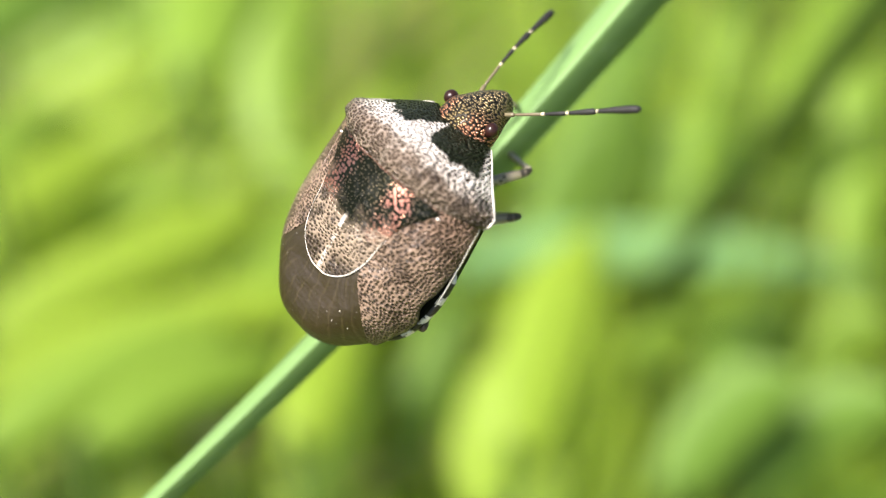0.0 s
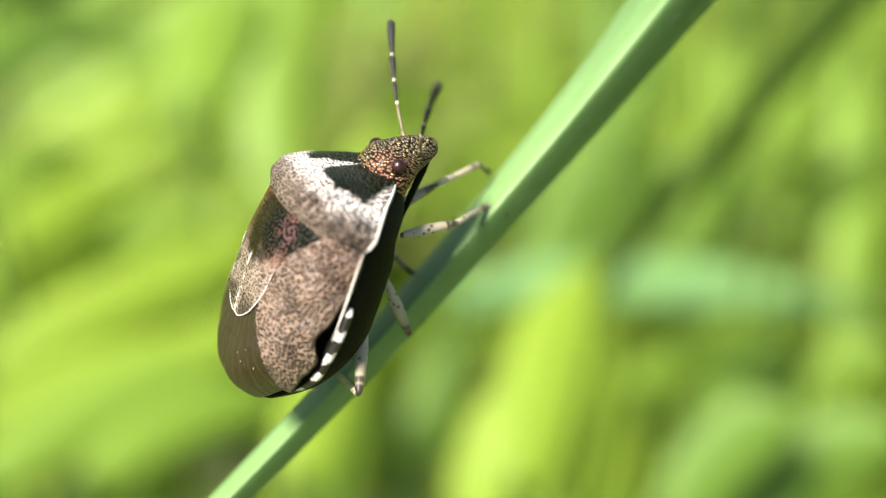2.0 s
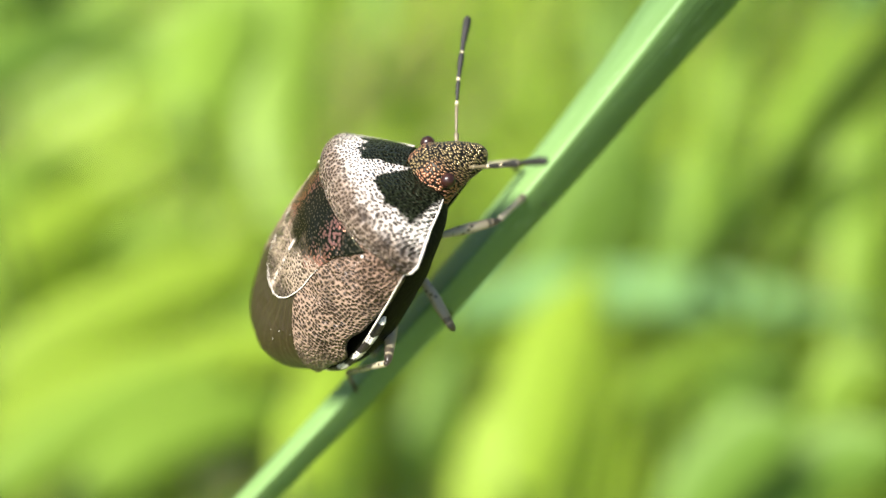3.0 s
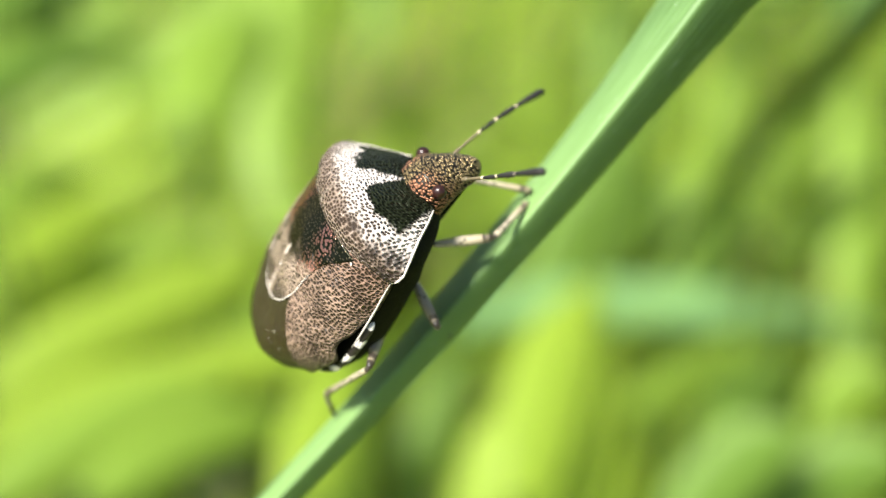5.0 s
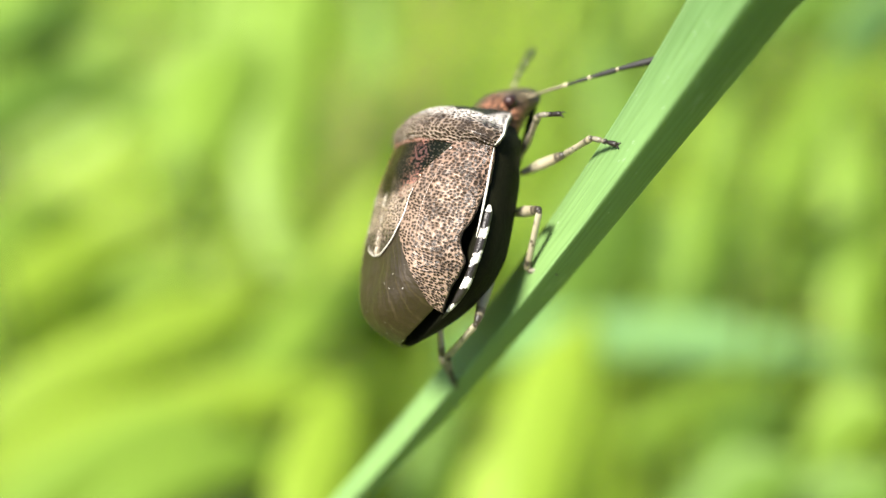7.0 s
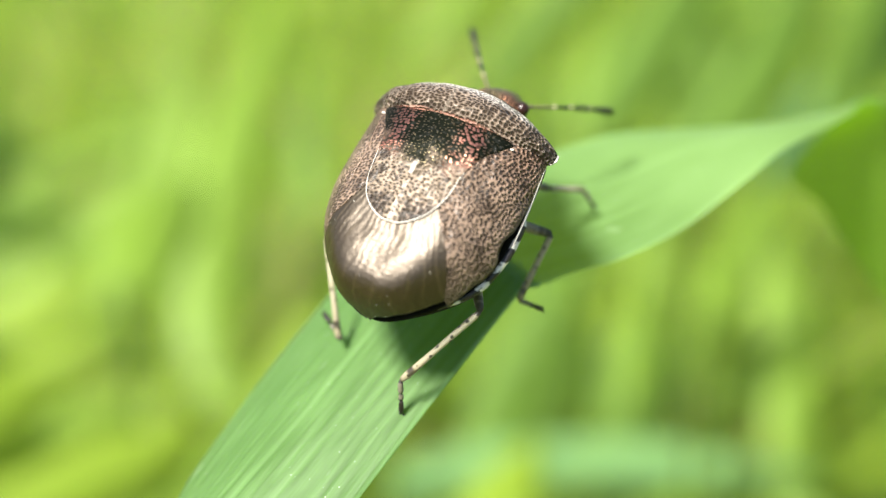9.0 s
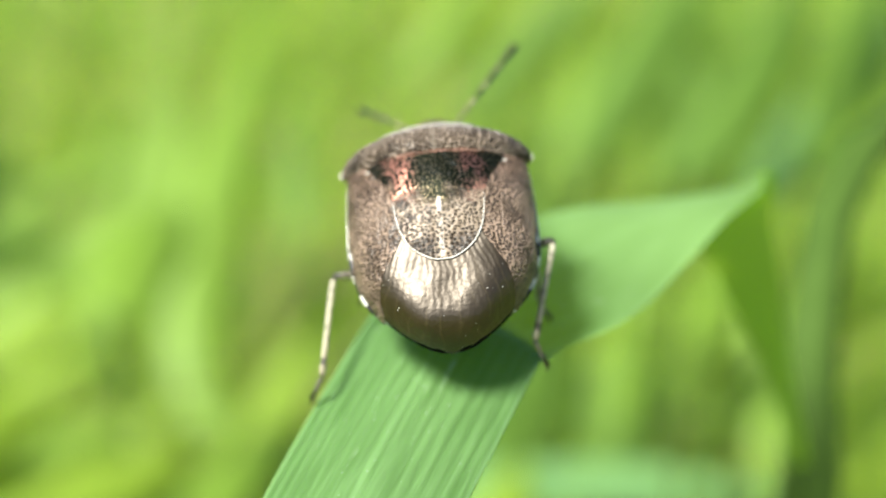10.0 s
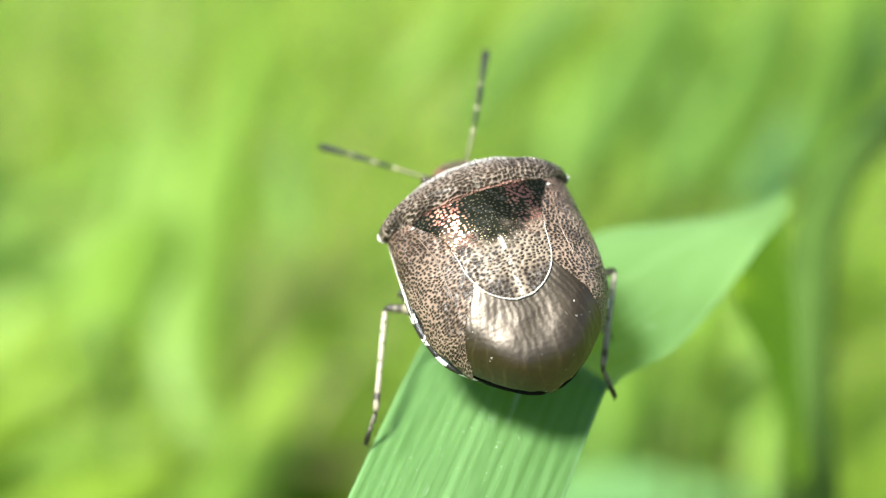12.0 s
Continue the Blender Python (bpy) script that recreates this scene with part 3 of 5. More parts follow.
        part("pale_margin", tube(pts, [0.014, 0.028, 0.03, 0.028, 0.022, 0.016, 0.008], 8), MARGIN, wing, "ivory front edge of the wing")
        run = [(1.46, 0.70), (1.36, 0.30), (1.27, -0.10), (1.23, -0.50), (1.25, -0.90), (1.32, -1.25)]
        part("wing_vein", tube([(s * x, y, back(x, y) + 0.03) for x, y in run], [0.004, 0.011, 0.013, 0.012, 0.009, 0.004], 8), VEIN, wing, "paler raised vein")
        ys = [0.0 - 0.13 * k for k in range(22)]
        pts = [(s * (curve(y, WIDTH) - curve(y, [(-2.8, 0.27), (-2.1, 0.19), (-1.6, 0.10), (-0.5, 0.08)])), y, curve(y, EDGE) - curve(y, [(-2.8, 0.06), (-1.5, 0.14)])) for y in ys]
        part("banded_edge", tube(pts, [0.03] + [0.092] * 12 + [0.085, 0.075, 0.06, 0.045, 0.035, 0.03, 0.025, 0.02, 0.015], 10), BANDS, bug, "black and white banded edge of the abdomen")
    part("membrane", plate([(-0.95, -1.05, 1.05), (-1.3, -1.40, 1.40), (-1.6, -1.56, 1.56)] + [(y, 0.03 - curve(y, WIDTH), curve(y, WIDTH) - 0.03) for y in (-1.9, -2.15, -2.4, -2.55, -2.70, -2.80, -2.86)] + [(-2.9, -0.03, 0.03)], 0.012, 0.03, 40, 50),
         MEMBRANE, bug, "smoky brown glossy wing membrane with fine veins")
    legs = {}
    for place, (hip, a, b, c) in LEGS.items():
        for s in (-1, 1):
            thick = {"front": 0.115, "middle": 0.12, "hind": 0.13}[place]
            leg = part("leg", segment(a, 0.07, thick, 0.085), FEMUR, bug, "straw-coloured leg freckled with black")
            tib = part("tibia", segment(b, 0.068, 0.06, 0.075), TIBIA, leg)
            tar = part("tarsus", tarsus_mesh(c), TARSUS, leg, "dark clawed foot")
            legs[place, s] = (leg, tib, tar)
    ants = {s: build_antenna(s, bug) for s in (-1, 1)}
    return bug, legs, ants


def aim(d, up):
    """The turn that lays +y along d with +z near up."""
    d = Vector(d).normalized()
    x = d.cross(Vector(up)).normalized()
    return Matrix((x, d, x.cross(d))).transposed()


def leg_poses(place, side, toe, knee):
    """Poses of femur, tibia and tarsus (the last two in the femur's space) for a claw at toe and a knee towards the given point."""
    hip, a, b, c = LEGS[place]
    h, toe = Vector((side * hip[0], hip[1], hip[2])), Vector(toe)
    pole = Vector(knee) - h
    k = h + pole.normalized() * a
    reach = b + 0.8 * c
    d = toe - h
    if (toe - k).length > reach or (toe - k).length < 0.5 * b:
        if d.length > 0.985 * (a + reach):
            d *= 0.985 * (a + reach) / d.length
        f = (a * a - reach * reach + d.length_squared) / (2 * d.length)
        f = max(-a, min(a, f))
        n = (pole - d * (pole.dot(d) / d.length_squared)).normalized()
        k = h + d.normalized() * f + n * math.sqrt(max(0.0, a * a - f * f))
        toe = h + d
    n = ((k - h) - (toe - k) * 0.2).normalized()
    s = toe - k                                  # the foot turns outwards at the ankle
    f = max(0.0, min(b, (b * b - c * c + s.length_squared) / (2 * s.length)))
    out = Vector((-side * 0.5, 0.1, 1.0))
    out = (out - s * (out.dot(s) / s.length_squared)).normalized()
    ankle = k + s.normalized() * f + out * math.sqrt(max(0.0, b * b - f * f)) * (1 if f < b else 0)
    fem = Matrix.Translation(h * MM) @ aim(k - h, n.cross(k - h).cross(k - h) if n.cross(k - h).length > 0.05 else (0, 0, 1)).to_4x4()
    tib = Matrix.Translation(k * MM) @ aim(ankle - k, (0, 0, 1)).to_4x4()
    tar = Matrix.Translation(ankle * MM) @ aim(toe - ankle, (0, 0, 1)).to_4x4()
    inv = fem.inverted()
    return fem, inv @ tib, inv @ tar


# ---- the grass leaf that carries the bug ----
def ribbon(lefts, rights, folds, across=14, thick=0.09, thin=10**6):
    """A leaf blade between two edge lines, given as if flat. folds: by how many radians each half of a row is folded down from +z. thin: the row from which
    the blade is a mere skin that the sun shines through."""
    bm = bmesh.new()
    uvl = bm.loops.layers.uv.verify()
    top, low = [], []
    length = 0.0
    mids = [(Vector(a) + Vector(b)) / 2 for a, b in zip(lefts, rights)]
    for j, (a, b, fold) in enumerate(zip(lefts, rights, folds)):
        a, b = Vector(a), Vector(b)
        along = (mids[min(j + 1, len(mids) - 1)] - mids[max(j - 1, 0)]).normalized()
        half = (b - a).length / 2
        x = (b - a).normalized()
        n = x.cross(along).normalized()
        if j:
            length += (mids[j] - mids[j - 1]).length
        rt, rl = [], []
        for i in range(across + 1):
            u = i / across
            s = 2 * u - 1
            deep = (math.sqrt(s * s + 0.012) - 0.1095) / 0.8965          # a rounded ridge
            belly = 0.10 * math.sin(math.pi * abs(s)) * math.sin(2 * fold)   # the halves are not quite plane
            o = mids[j] + x * (s * half * (math.cos(fold) + belly * math.sin(fold))) - n * (half * (deep * math.sin(fold) - belly * math.cos(fold)))
            nn = (n * math.cos(fold) + x * (math.copysign(min(1, abs(s) * 6), s) * math.sin(fold))).normalized()
            taper = 0.35 + 0.65 * (1 - abs(s) ** 3)
            rib = 0.004 * math.cos(u * 15 * 2 * math.pi) + 0.05 * math.exp(-((u - 0.5) / 0.03) ** 2)
            rt.append((bm.verts.new(o), u, length))
            rl.append((bm.verts.new(o - nn * (thick * taper + rib)), u, length))
        top.append(rt)
        low.append(rl)

    def quad(*c):
        f = bm.faces.new([v[0] for v in c])
        for lp, v in zip(f.loops, c):
            lp[uvl].uv = (v[1], v[2])

    for j in range(len(top) - 1):
        for i in range(across):
            quad(top[j][i], top[j][i + 1], top[j + 1][i + 1], top[j + 1][i])
            if j < thin:
                quad(low[j][i], low[j + 1][i], low[j + 1][i + 1], low[j][i + 1])
        if j < thin:
            quad(top[j][0], top[j + 1][0], low[j + 1][0], low[j][0])
            quad(top[j][across], low[j][across], low[j + 1][across], top[j + 1][across])
    for i in range(across):
        quad(top[0][i], low[0][i], low[0][i + 1], top[0][i + 1])
        if len(top) <= thin:
            quad(top[-1][i], top[-1][i + 1], low[-1][i + 1], low[-1][i])
    return bm


def build_leaf():
    """A long grass leaf: rolled towards the tip, flat where it is broad, arching over to the stem."""
    plant = new("grass_plant")
    tagged(plant, "broad blue-green grass leaf, rolled towards its tip, on a green stem", "grass")
    lefts, rights, folds = [], [], []
    for k in range(81):
        y = -16 + 35 * k / 80
        w = curve(y, [(-16, 0.91), (-8, 1.33), (-3, 1.66), (0, 1.91), (4, 2.41), (8, 3.24), (12, 4.05), (16, 4.16), (19, 4.2)]) / 2
        x = -0.42 * (max(0.0, 12 - y) / 10) ** 2 - 0.1 * curve(y, [(12, 0), (18, 1)])
        lefts.append((x - w, y, 0.0))
        rights.append((x + w, y, 0.0))
        folds.append(radians(curve(y, [(-16, 60), (4, 60), (8, 58), (9.5, 45), (12, 20), (16, 12), (18, 11)])))
    keys = [((-2.1, 19.0, 0.0), (2.05, 19.0, 0.0)), ((-1.94, 19.98, -0.31), (2.07, 19.78, -0.67)), ((-1.22, 21.78, -0.64), (2.81, 21.21, -1.18)), ((-0.04, 24.23, -1.32), (3.29, 23.37, -1.93)), ((1.47, 26.65, -2.74), (3.71, 25.43, -2.04)), ((2.84, 29.30, -4.46), (3.93, 27.41, -2.68)), ((3.70, 31.49, -5.78), (3.95, 29.08, -3.77)), ((4.18, 30.86, -7.24), (2.93, 27.52, -5.32)), ((4.62, 29.84, -8.94), (3.10, 28.30, -7.60)), ((5.19, 29.36, -12.49), (4.50, 28.70, -11.95)), ((5.91, 29.95, -17.90), (5.46, 29.37, -17.64))]
    for k in range(1, 67):
        f = k / 66 * (len(keys) - 1)
        get = lambda side, ax: curve(f, [(i, q[side][ax]) for i, q in enumerate(keys)])
        lefts.append(tuple(get(0, ax) for ax in range(3)))
        rights.append(tuple(get(1, ax) for ax in range(3)))
        folds.append(0.19)
    part("leaf_blade", ribbon(lefts, rights, folds, across=36, thin=84), LEAF, plant, "blue-green leaf blade with parallel veins")
    rod = [(10.4, -6.0, -164.9), (6.0, 29.8, -18.8), (4.8, 34.1, -16.6), (4.0, 38.9, -14.9), (4.4, 42.7, -14.6), (6.1, 48.7, -15.8)]
    part("stem", tube(rod, [1.2, 1.1, 1.0, 0.95, 0.85, 0.7], 14), STEM, plant, "upright green grass stem")
    return plant


# ---- the meadow behind ----
def meadow_plant(root, mid, tip, width, kind, label):
    """One blade of grass, bent through three points (metres); width in millimetres."""
    a, b, c = (Vector(p) * 1000 for p in (root, mid, tip))
    b = 2 * b - (a + c) / 2
    lefts, rights, folds = [], [], []
    for k in range(15):
        t = k / 14
        p = a * (1 - t) ** 2 + b * 2 * t * (1 - t) + c * t * t
        d = ((b - a) * (1 - t) + (c - b) * t).normalized()
        x = d.cross(Vector((0.1, -0.80, 0.55))).normalized()
        w = width / 2 * min(1.0, 0.55 + 1.6 * t, 0.12 + 3.2 * (1 - t))
        lefts.append(p - x * w)
        rights.append(p + x * w)
        folds.append(0.25)
    ob = new("meadow_plant")
    ob.location = root
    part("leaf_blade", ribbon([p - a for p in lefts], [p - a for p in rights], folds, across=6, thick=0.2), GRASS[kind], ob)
    low = tube([(0, 0, -1000 * root[2]), (1, 1, -600 * root[2]), (0, 0, 2)], [0.9, 0.8, 0.5], 8)
    part("stem", low, STEM, ob)
    return tagged(ob, label, "plant", "plants behind the bug")


LABELS = {"bright": "yellow-green meadow grass plant, sunlight put into its colour", "green": "fresh green grass plant in the meadow", "teal": "arching blue-green grass plant behind the bug",
          "dark": "dark green meadow grass plant, shade put into its colour", "dry": "withered straw-brown grass plant in the meadow"}


def build_meadow():
    n = 40
    bm = bmesh.new()
    grid = []
    for j in range(n + 1):
        row = []
        for i in range(n + 1):
            x, y = 2 * i / n - 1, 2 * j / n - 1
            gx = math.copysign(abs(x) ** 4, x) * 80000 + x * 900
            gy = math.copysign(abs(y) ** 4, y) * 80000 + y * 900
            row.append(bm.verts.new((gx, gy, 6 * noise.noise((gx * 0.01, gy * 0.01, 0)))))
        grid.append(row)
    for j in range(n):
        for i in range(n):
            bm.faces.new((grid[j][i], grid[j][i + 1], grid[j + 1][i + 1], grid[j + 1][i]))
    tagged(part("ground", bm, GROUND), "mossy green-brown meadow soil", "ground", kind="structure")
    rng = random.Random(7)
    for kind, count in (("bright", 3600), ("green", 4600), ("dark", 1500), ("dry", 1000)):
        verts, faces = [], []
        for _ in range(count):
            tall = False
            if len(verts) < 18 * count * 0.55:      # the meadow ahead
                y = 75 + 900 * rng.random() ** 1.5
                x = (rng.random() - 0.5) * (170 + 0.95 * y)
                h = 45 + 75 * rng.random() ** 1.3
                if y < 130:
                    h = min(h, 55)
            else:                                  # taller grass at the sides and behind, unseen, added to screen the low sky
                turn = rng.uniform(0.75, 5.53)
                dist = 170 + 1100 * rng.random() ** 0.8
                x, y = math.sin(turn) * dist, math.cos(turn) * dist
                h = 70 + 90 * rng.random()
                tall = True
            lean = rng.random() * 6.283 if not tall else math.atan2(y, x) + rng.uniform(-1, 1)
            off = h * (0.3 + 1.0 * rng.random()) * (0.3 if tall else 1.0)
            w = 2.0 + 2.6 * rng.random()
            side = Vector((math.cos(lean + 1.57 + rng.uniform(-0.5, 0.5)), math.sin(lean + 1.57), 0)) * w / 2
            base = len(verts)
            for k in range(6):
                t = k / 5
                p = Vector((x + math.cos(lean) * off * t * t, y + math.sin(lean) * off * t * t, h * (t - 0.25 * t * t)))
                s = side * (1 - t ** 2.5 * 0.95)
                verts += [(p - s) * MM, (p + Vector((0, 0, -0.3 * w)) * (1 - t)) * MM, (p + s) * MM]
            for k in range(5):
                q = base + 3 * k
                faces += [(q, q + 1, q + 4, q + 3), (q + 1, q + 2, q + 5, q + 4)]
        me = bpy.data.meshes.new("grass")
        me.from_pydata(verts, [], faces)
        lay = me.uv_layers.new()
        us = np.zeros((len(me.loops), 2), dtype=np.float32)
        idx = np.array([lp.vertex_index for lp in me.loops])
        us[:, 0], us[:, 1] = (idx % 3) / 2.0, (idx // 3) * 3.0
        lay.data.foreach_set("uv", us.ravel())
        me.polygons.foreach_set("use_smooth", [True] * len(me.polygons))
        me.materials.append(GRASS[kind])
        tagged(new("grass", me), {"bright": "meadow grass with sunlight in its colour", "green": "fresh green meadow grass", "dark": "meadow grass with shade in its colour", "dry": "withered brown meadow grass"}[kind], "grass", kind="stuff")
    meadow_plant((-0.056, 0.080, 0.067), (-0.046, 0.092, 0.073), (-0.033, 0.100, 0.073), 11.7, "bright", LABELS["bright"])
    meadow_plant((-0.022, 0.085, 0.051), (-0.016, 0.095, 0.061), (-0.017, 0.107, 0.069), 10.4, "bright", LABELS["bright"])
    meadow_plant((0.023, 0.094, 0.042), (0.027, 0.104, 0.051), (0.022, 0.117, 0.063), 9.1, "bright", LABELS["bright"])
    meadow_plant((0.059, 0.104, 0.033), (0.061, 0.115, 0.044), (0.068, 0.129, 0.057), 10.4, "bright", LABELS["bright"])
    meadow_plant((-0.035, 0.085, 0.051), (-0.044, 0.093, 0.058), (-0.056, 0.099, 0.060), 9.1, "bright", LABELS["bright"])
    meadow_plant((-0.076, 0.137, 0.058), (-0.066, 0.145, 0.065), (-0.051, 0.153, 0.069), 9.1, "bright", LABELS["bright"])
    meadow_plant((-0.100, 0.156, 0.035), (-0.076, 0.166, 0.046), (-0.043, 0.178, 0.054), 6.0, "bright", LABELS["bright"])
    meadow_plant((-0.099, 0.160, 0.028), (-0.075, 0.170, 0.040), (-0.042, 0.182, 0.047), 6.8, "bright", LABELS["bright"])
    meadow_plant((-0.086, 0.149, 0.025), (-0.062, 0.160, 0.038), (-0.032, 0.174, 0.049), 7.5, "bright", LABELS["bright"])
    meadow_plant((-0.098, 0.187, 0.048), (-0.069, 0.201, 0.062), (-0.034, 0.214, 0.068), 7.0, "bright", LABELS["bright"])
    meadow_plant((-0.089, 0.166, 0.044), (-0.061, 0.180, 0.058), (-0.027, 0.194, 0.066), 7.6, "bright", LABELS["bright"])
    meadow_plant((-0.097, 0.182, 0.034), (-0.069, 0.196, 0.049), (-0.037, 0.212, 0.060), 7.7, "green", LABELS["green"])
    meadow_plant((-0.088, 0.102, 0.044), (-0.068, 0.112, 0.055), (-0.039, 0.118, 0.054), 5.8, "bright", LABELS["bright"])
    meadow_plant((-0.079, 0.107, 0.042), (-0.059, 0.117, 0.053), (-0.032, 0.127, 0.057), 6.1, "bright", LABELS["bright"])
    meadow_plant((-0.073, 0.123, 0.038), (-0.053, 0.133, 0.049), (-0.026, 0.141, 0.052), 6.7, "green", LABELS["green"])
    meadow_plant((0.044, 0.241, 0.078), (0.064, 0.260, 0.096), (0.102, 0.274, 0.102), 6.5, "green", LABELS["green"])
    meadow_plant((0.048, 0.238, 0.072), (0.068, 0.258, 0.091), (0.102, 0.275, 0.101), 5.6, "green", LABELS["green"])
    meadow_plant((0.036, 0.247, 0.059), (0.055, 0.267, 0.079), (0.088, 0.284, 0.090), 5.7, "green", LABELS["green"])
    meadow_plant((-0.109, 0.214, 0.060), (-0.075, 0.230, 0.076), (-0.035, 0.247, 0.089), 6.3, "green", LABELS["green"])
    meadow_plant((-0.103, 0.197, 0.053), (-0.070, 0.214, 0.069), (-0.032, 0.232, 0.085), 8.3, "green", LABELS["green"])
    meadow_plant((-0.108, 0.183, 0.045), (-0.075, 0.201, 0.062), (-0.039, 0.221, 0.081), 7.1, "green", LABELS["green"])
    meadow_plant((-0.134, 0.222, 0.080), (-0.098, 0.234, 0.087), (-0.070, 0.236, 0.082), 8.2, "green", LABELS["green"])
    meadow_plant((-0.122, 0.226, 0.073), (-0.086, 0.238, 0.081), (-0.058, 0.240, 0.075), 7.5, "green", LABELS["green"])
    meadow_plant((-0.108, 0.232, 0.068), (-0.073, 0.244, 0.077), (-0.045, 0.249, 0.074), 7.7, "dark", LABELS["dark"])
    meadow_plant((-0.105, 0.177, 0.049), (-0.072, 0.188, 0.057), (-0.043, 0.198, 0.061), 7.0, "bright", LABELS["bright"])
    meadow_plant((-0.125, 0.171, 0.035), (-0.092, 0.183, 0.044), (-0.063, 0.193, 0.049), 7.2, "bright", LABELS["bright"])
    meadow_plant((-0.105, 0.169, 0.032), (-0.072, 0.182, 0.042), (-0.045, 0.193, 0.048), 8.7, "bright", LABELS["bright"])
    meadow_plant((0.038, 0.267, 0.075), (0.075, 0.287, 0.094), (0.123, 0.303, 0.105), 7.2, "dark", LABELS["dark"])
    meadow_plant((0.033, 0.265, 0.064), (0.069, 0.286, 0.083), (0.116, 0.302, 0.096), 7.5, "green", LABELS["green"])
    meadow_plant((0.050, 0.269, 0.064), (0.085, 0.291, 0.083), (0.133, 0.307, 0.097), 7.8, "dark", LABELS["dark"])
    meadow_plant((-0.091, 0.136, 0.063), (-0.065, 0.143, 0.070), (-0.038, 0.149, 0.070), 8.9, "bright", LABELS["bright"])
    meadow_plant((-0.097, 0.123, 0.051), (-0.072, 0.131, 0.060), (-0.045, 0.136, 0.058), 8.9, "bright", LABELS["bright"])
    meadow_plant((-0.094, 0.120, 0.044), (-0.070, 0.129, 0.052), (-0.043, 0.135, 0.052), 9.0, "bright", LABELS["bright"])
    meadow_plant((-0.125, 0.147, 0.029), (-0.084, 0.170, 0.050), (-0.060, 0.200, 0.069), 14.0, "bright", LABELS["bright"])
    meadow_plant((-0.107, 0.153, 0.025), (-0.067, 0.176, 0.047), (-0.046, 0.207, 0.068), 12.2, "bright", LABELS["bright"])
    meadow_plant((-0.098, 0.149, 0.018), (-0.059, 0.172, 0.040), (-0.043, 0.206, 0.066), 12.4, "bright", LABELS["bright"])
    meadow_plant((-0.126, 0.184, 0.053), (-0.099, 0.205, 0.072), (-0.085, 0.240, 0.099), 14.4, "green", LABELS["green"])
    meadow_plant((-0.119, 0.184, 0.037), (-0.093, 0.207, 0.056), (-0.077, 0.241, 0.082), 11.7, "green", LABELS["green"])
    meadow_plant((-0.105, 0.183, 0.035), (-0.080, 0.205, 0.055), (-0.071, 0.241, 0.085), 12.2, "green", LABELS["green"])
    meadow_plant((-0.069, 0.095, 0.092), (-0.052, 0.098, 0.092), (-0.034, 0.104, 0.093), 4.8, "bright", LABELS["bright"])
    meadow_plant((-0.062, 0.110, 0.086), (-0.045, 0.114, 0.087), (-0.028, 0.120, 0.089), 5.6, "green", LABELS["green"])
    meadow_plant((-0.071, 0.106, 0.081), (-0.054, 0.110, 0.083), (-0.038, 0.118, 0.087), 5.5, "bright", LABELS["bright"])
    meadow_plant((-0.058, 0.119, 0.068), (-0.050, 0.127, 0.076), (-0.032, 0.136, 0.083), 6.0, "bright", LABELS["bright"])
    meadow_plant((-0.056, 0.110, 0.062), (-0.048, 0.119, 0.071), (-0.030, 0.128, 0.077), 6.0, "bright", LABELS["bright"])
    meadow_plant((-0.047, 0.112, 0.062), (-0.040, 0.121, 0.071), (-0.021, 0.130, 0.077), 4.7, "green", LABELS["green"])
    meadow_plant((0.072, 0.268, 0.064), (0.090, 0.291, 0.085), (0.095, 0.316, 0.109), 11.7, "dark", LABELS["dark"])
    meadow_plant((0.001, 0.096, 0.090), (0.022, 0.103, 0.088), (0.056, 0.106, 0.082), 5.9, "teal", LABELS["teal"])
    meadow_plant((0.010, 0.060, 0.079), (0.014, 0.073, 0.088), (0.018, 0.090, 0.093), 12.3, "bright", LABELS["bright"])
    meadow_plant((-0.063, 0.098, 0.070), (-0.040, 0.107, 0.071), (-0.019, 0.116, 0.073), 5.2, "green", LABELS["green"])
    meadow_plant((-0.022, 0.146, 0.070), (-0.028, 0.166, 0.087), (-0.015, 0.216, 0.124), 11.7, "green", LABELS["green"])
    meadow_plant((-0.006, 0.197, 0.052), (-0.011, 0.218, 0.060), (-0.016, 0.259, 0.096), 8.5, "dark", LABELS["dark"])
    meadow_plant((-0.109, 0.205, 0.042), (-0.087, 0.210, 0.048), (-0.061, 0.213, 0.053), 6.5, "dry", LABELS["dry"])
    meadow_plant((-0.031, 0.117, 0.029), (-0.039, 0.131, 0.038), (-0.045, 0.142, 0.043), 6.5, "dry", LABELS["dry"])
    meadow_plant((-0.007, 0.090, 0.058), (-0.001, 0.102, 0.071), (0.004, 0.110, 0.076), 5.9, "dark", LABELS["dark"])
    meadow_plant((-0.015, 0.078, 0.064), (-0.012, 0.089, 0.075), (-0.010, 0.097, 0.078), 7.8, "green", LABELS["green"])
    meadow_plant((0.048, 0.168, 0.056), (0.054, 0.190, 0.076), (0.059, 0.213, 0.098), 7.8, "green", LABELS["green"])
    meadow_plant((0.077, 0.241, 0.093), (0.077, 0.258, 0.106), (0.077, 0.274, 0.117), 7.8, "dark", LABELS["dark"])
    meadow_plant((-0.053, 0.182, 0.065), (-0.048, 0.201, 0.080), (-0.044, 0.222, 0.099), 5.5, "green", LABELS["green"])
    meadow_plant((-0.045, 0.183, 0.074), (-0.040, 0.202, 0.089), (-0.039, 0.223, 0.108), 4.9, "green", LABELS["green"])
    meadow_plant((-0.039, 0.174, 0.076), (-0.035, 0.193, 0.091), (-0.035, 0.215, 0.110), 5.5, "green", LABELS["green"])
    meadow_plant((0.060, 0.122, 0.058), (0.065, 0.142, 0.076), (0.065, 0.163, 0.095), 9.1, "green", LABELS["green"])
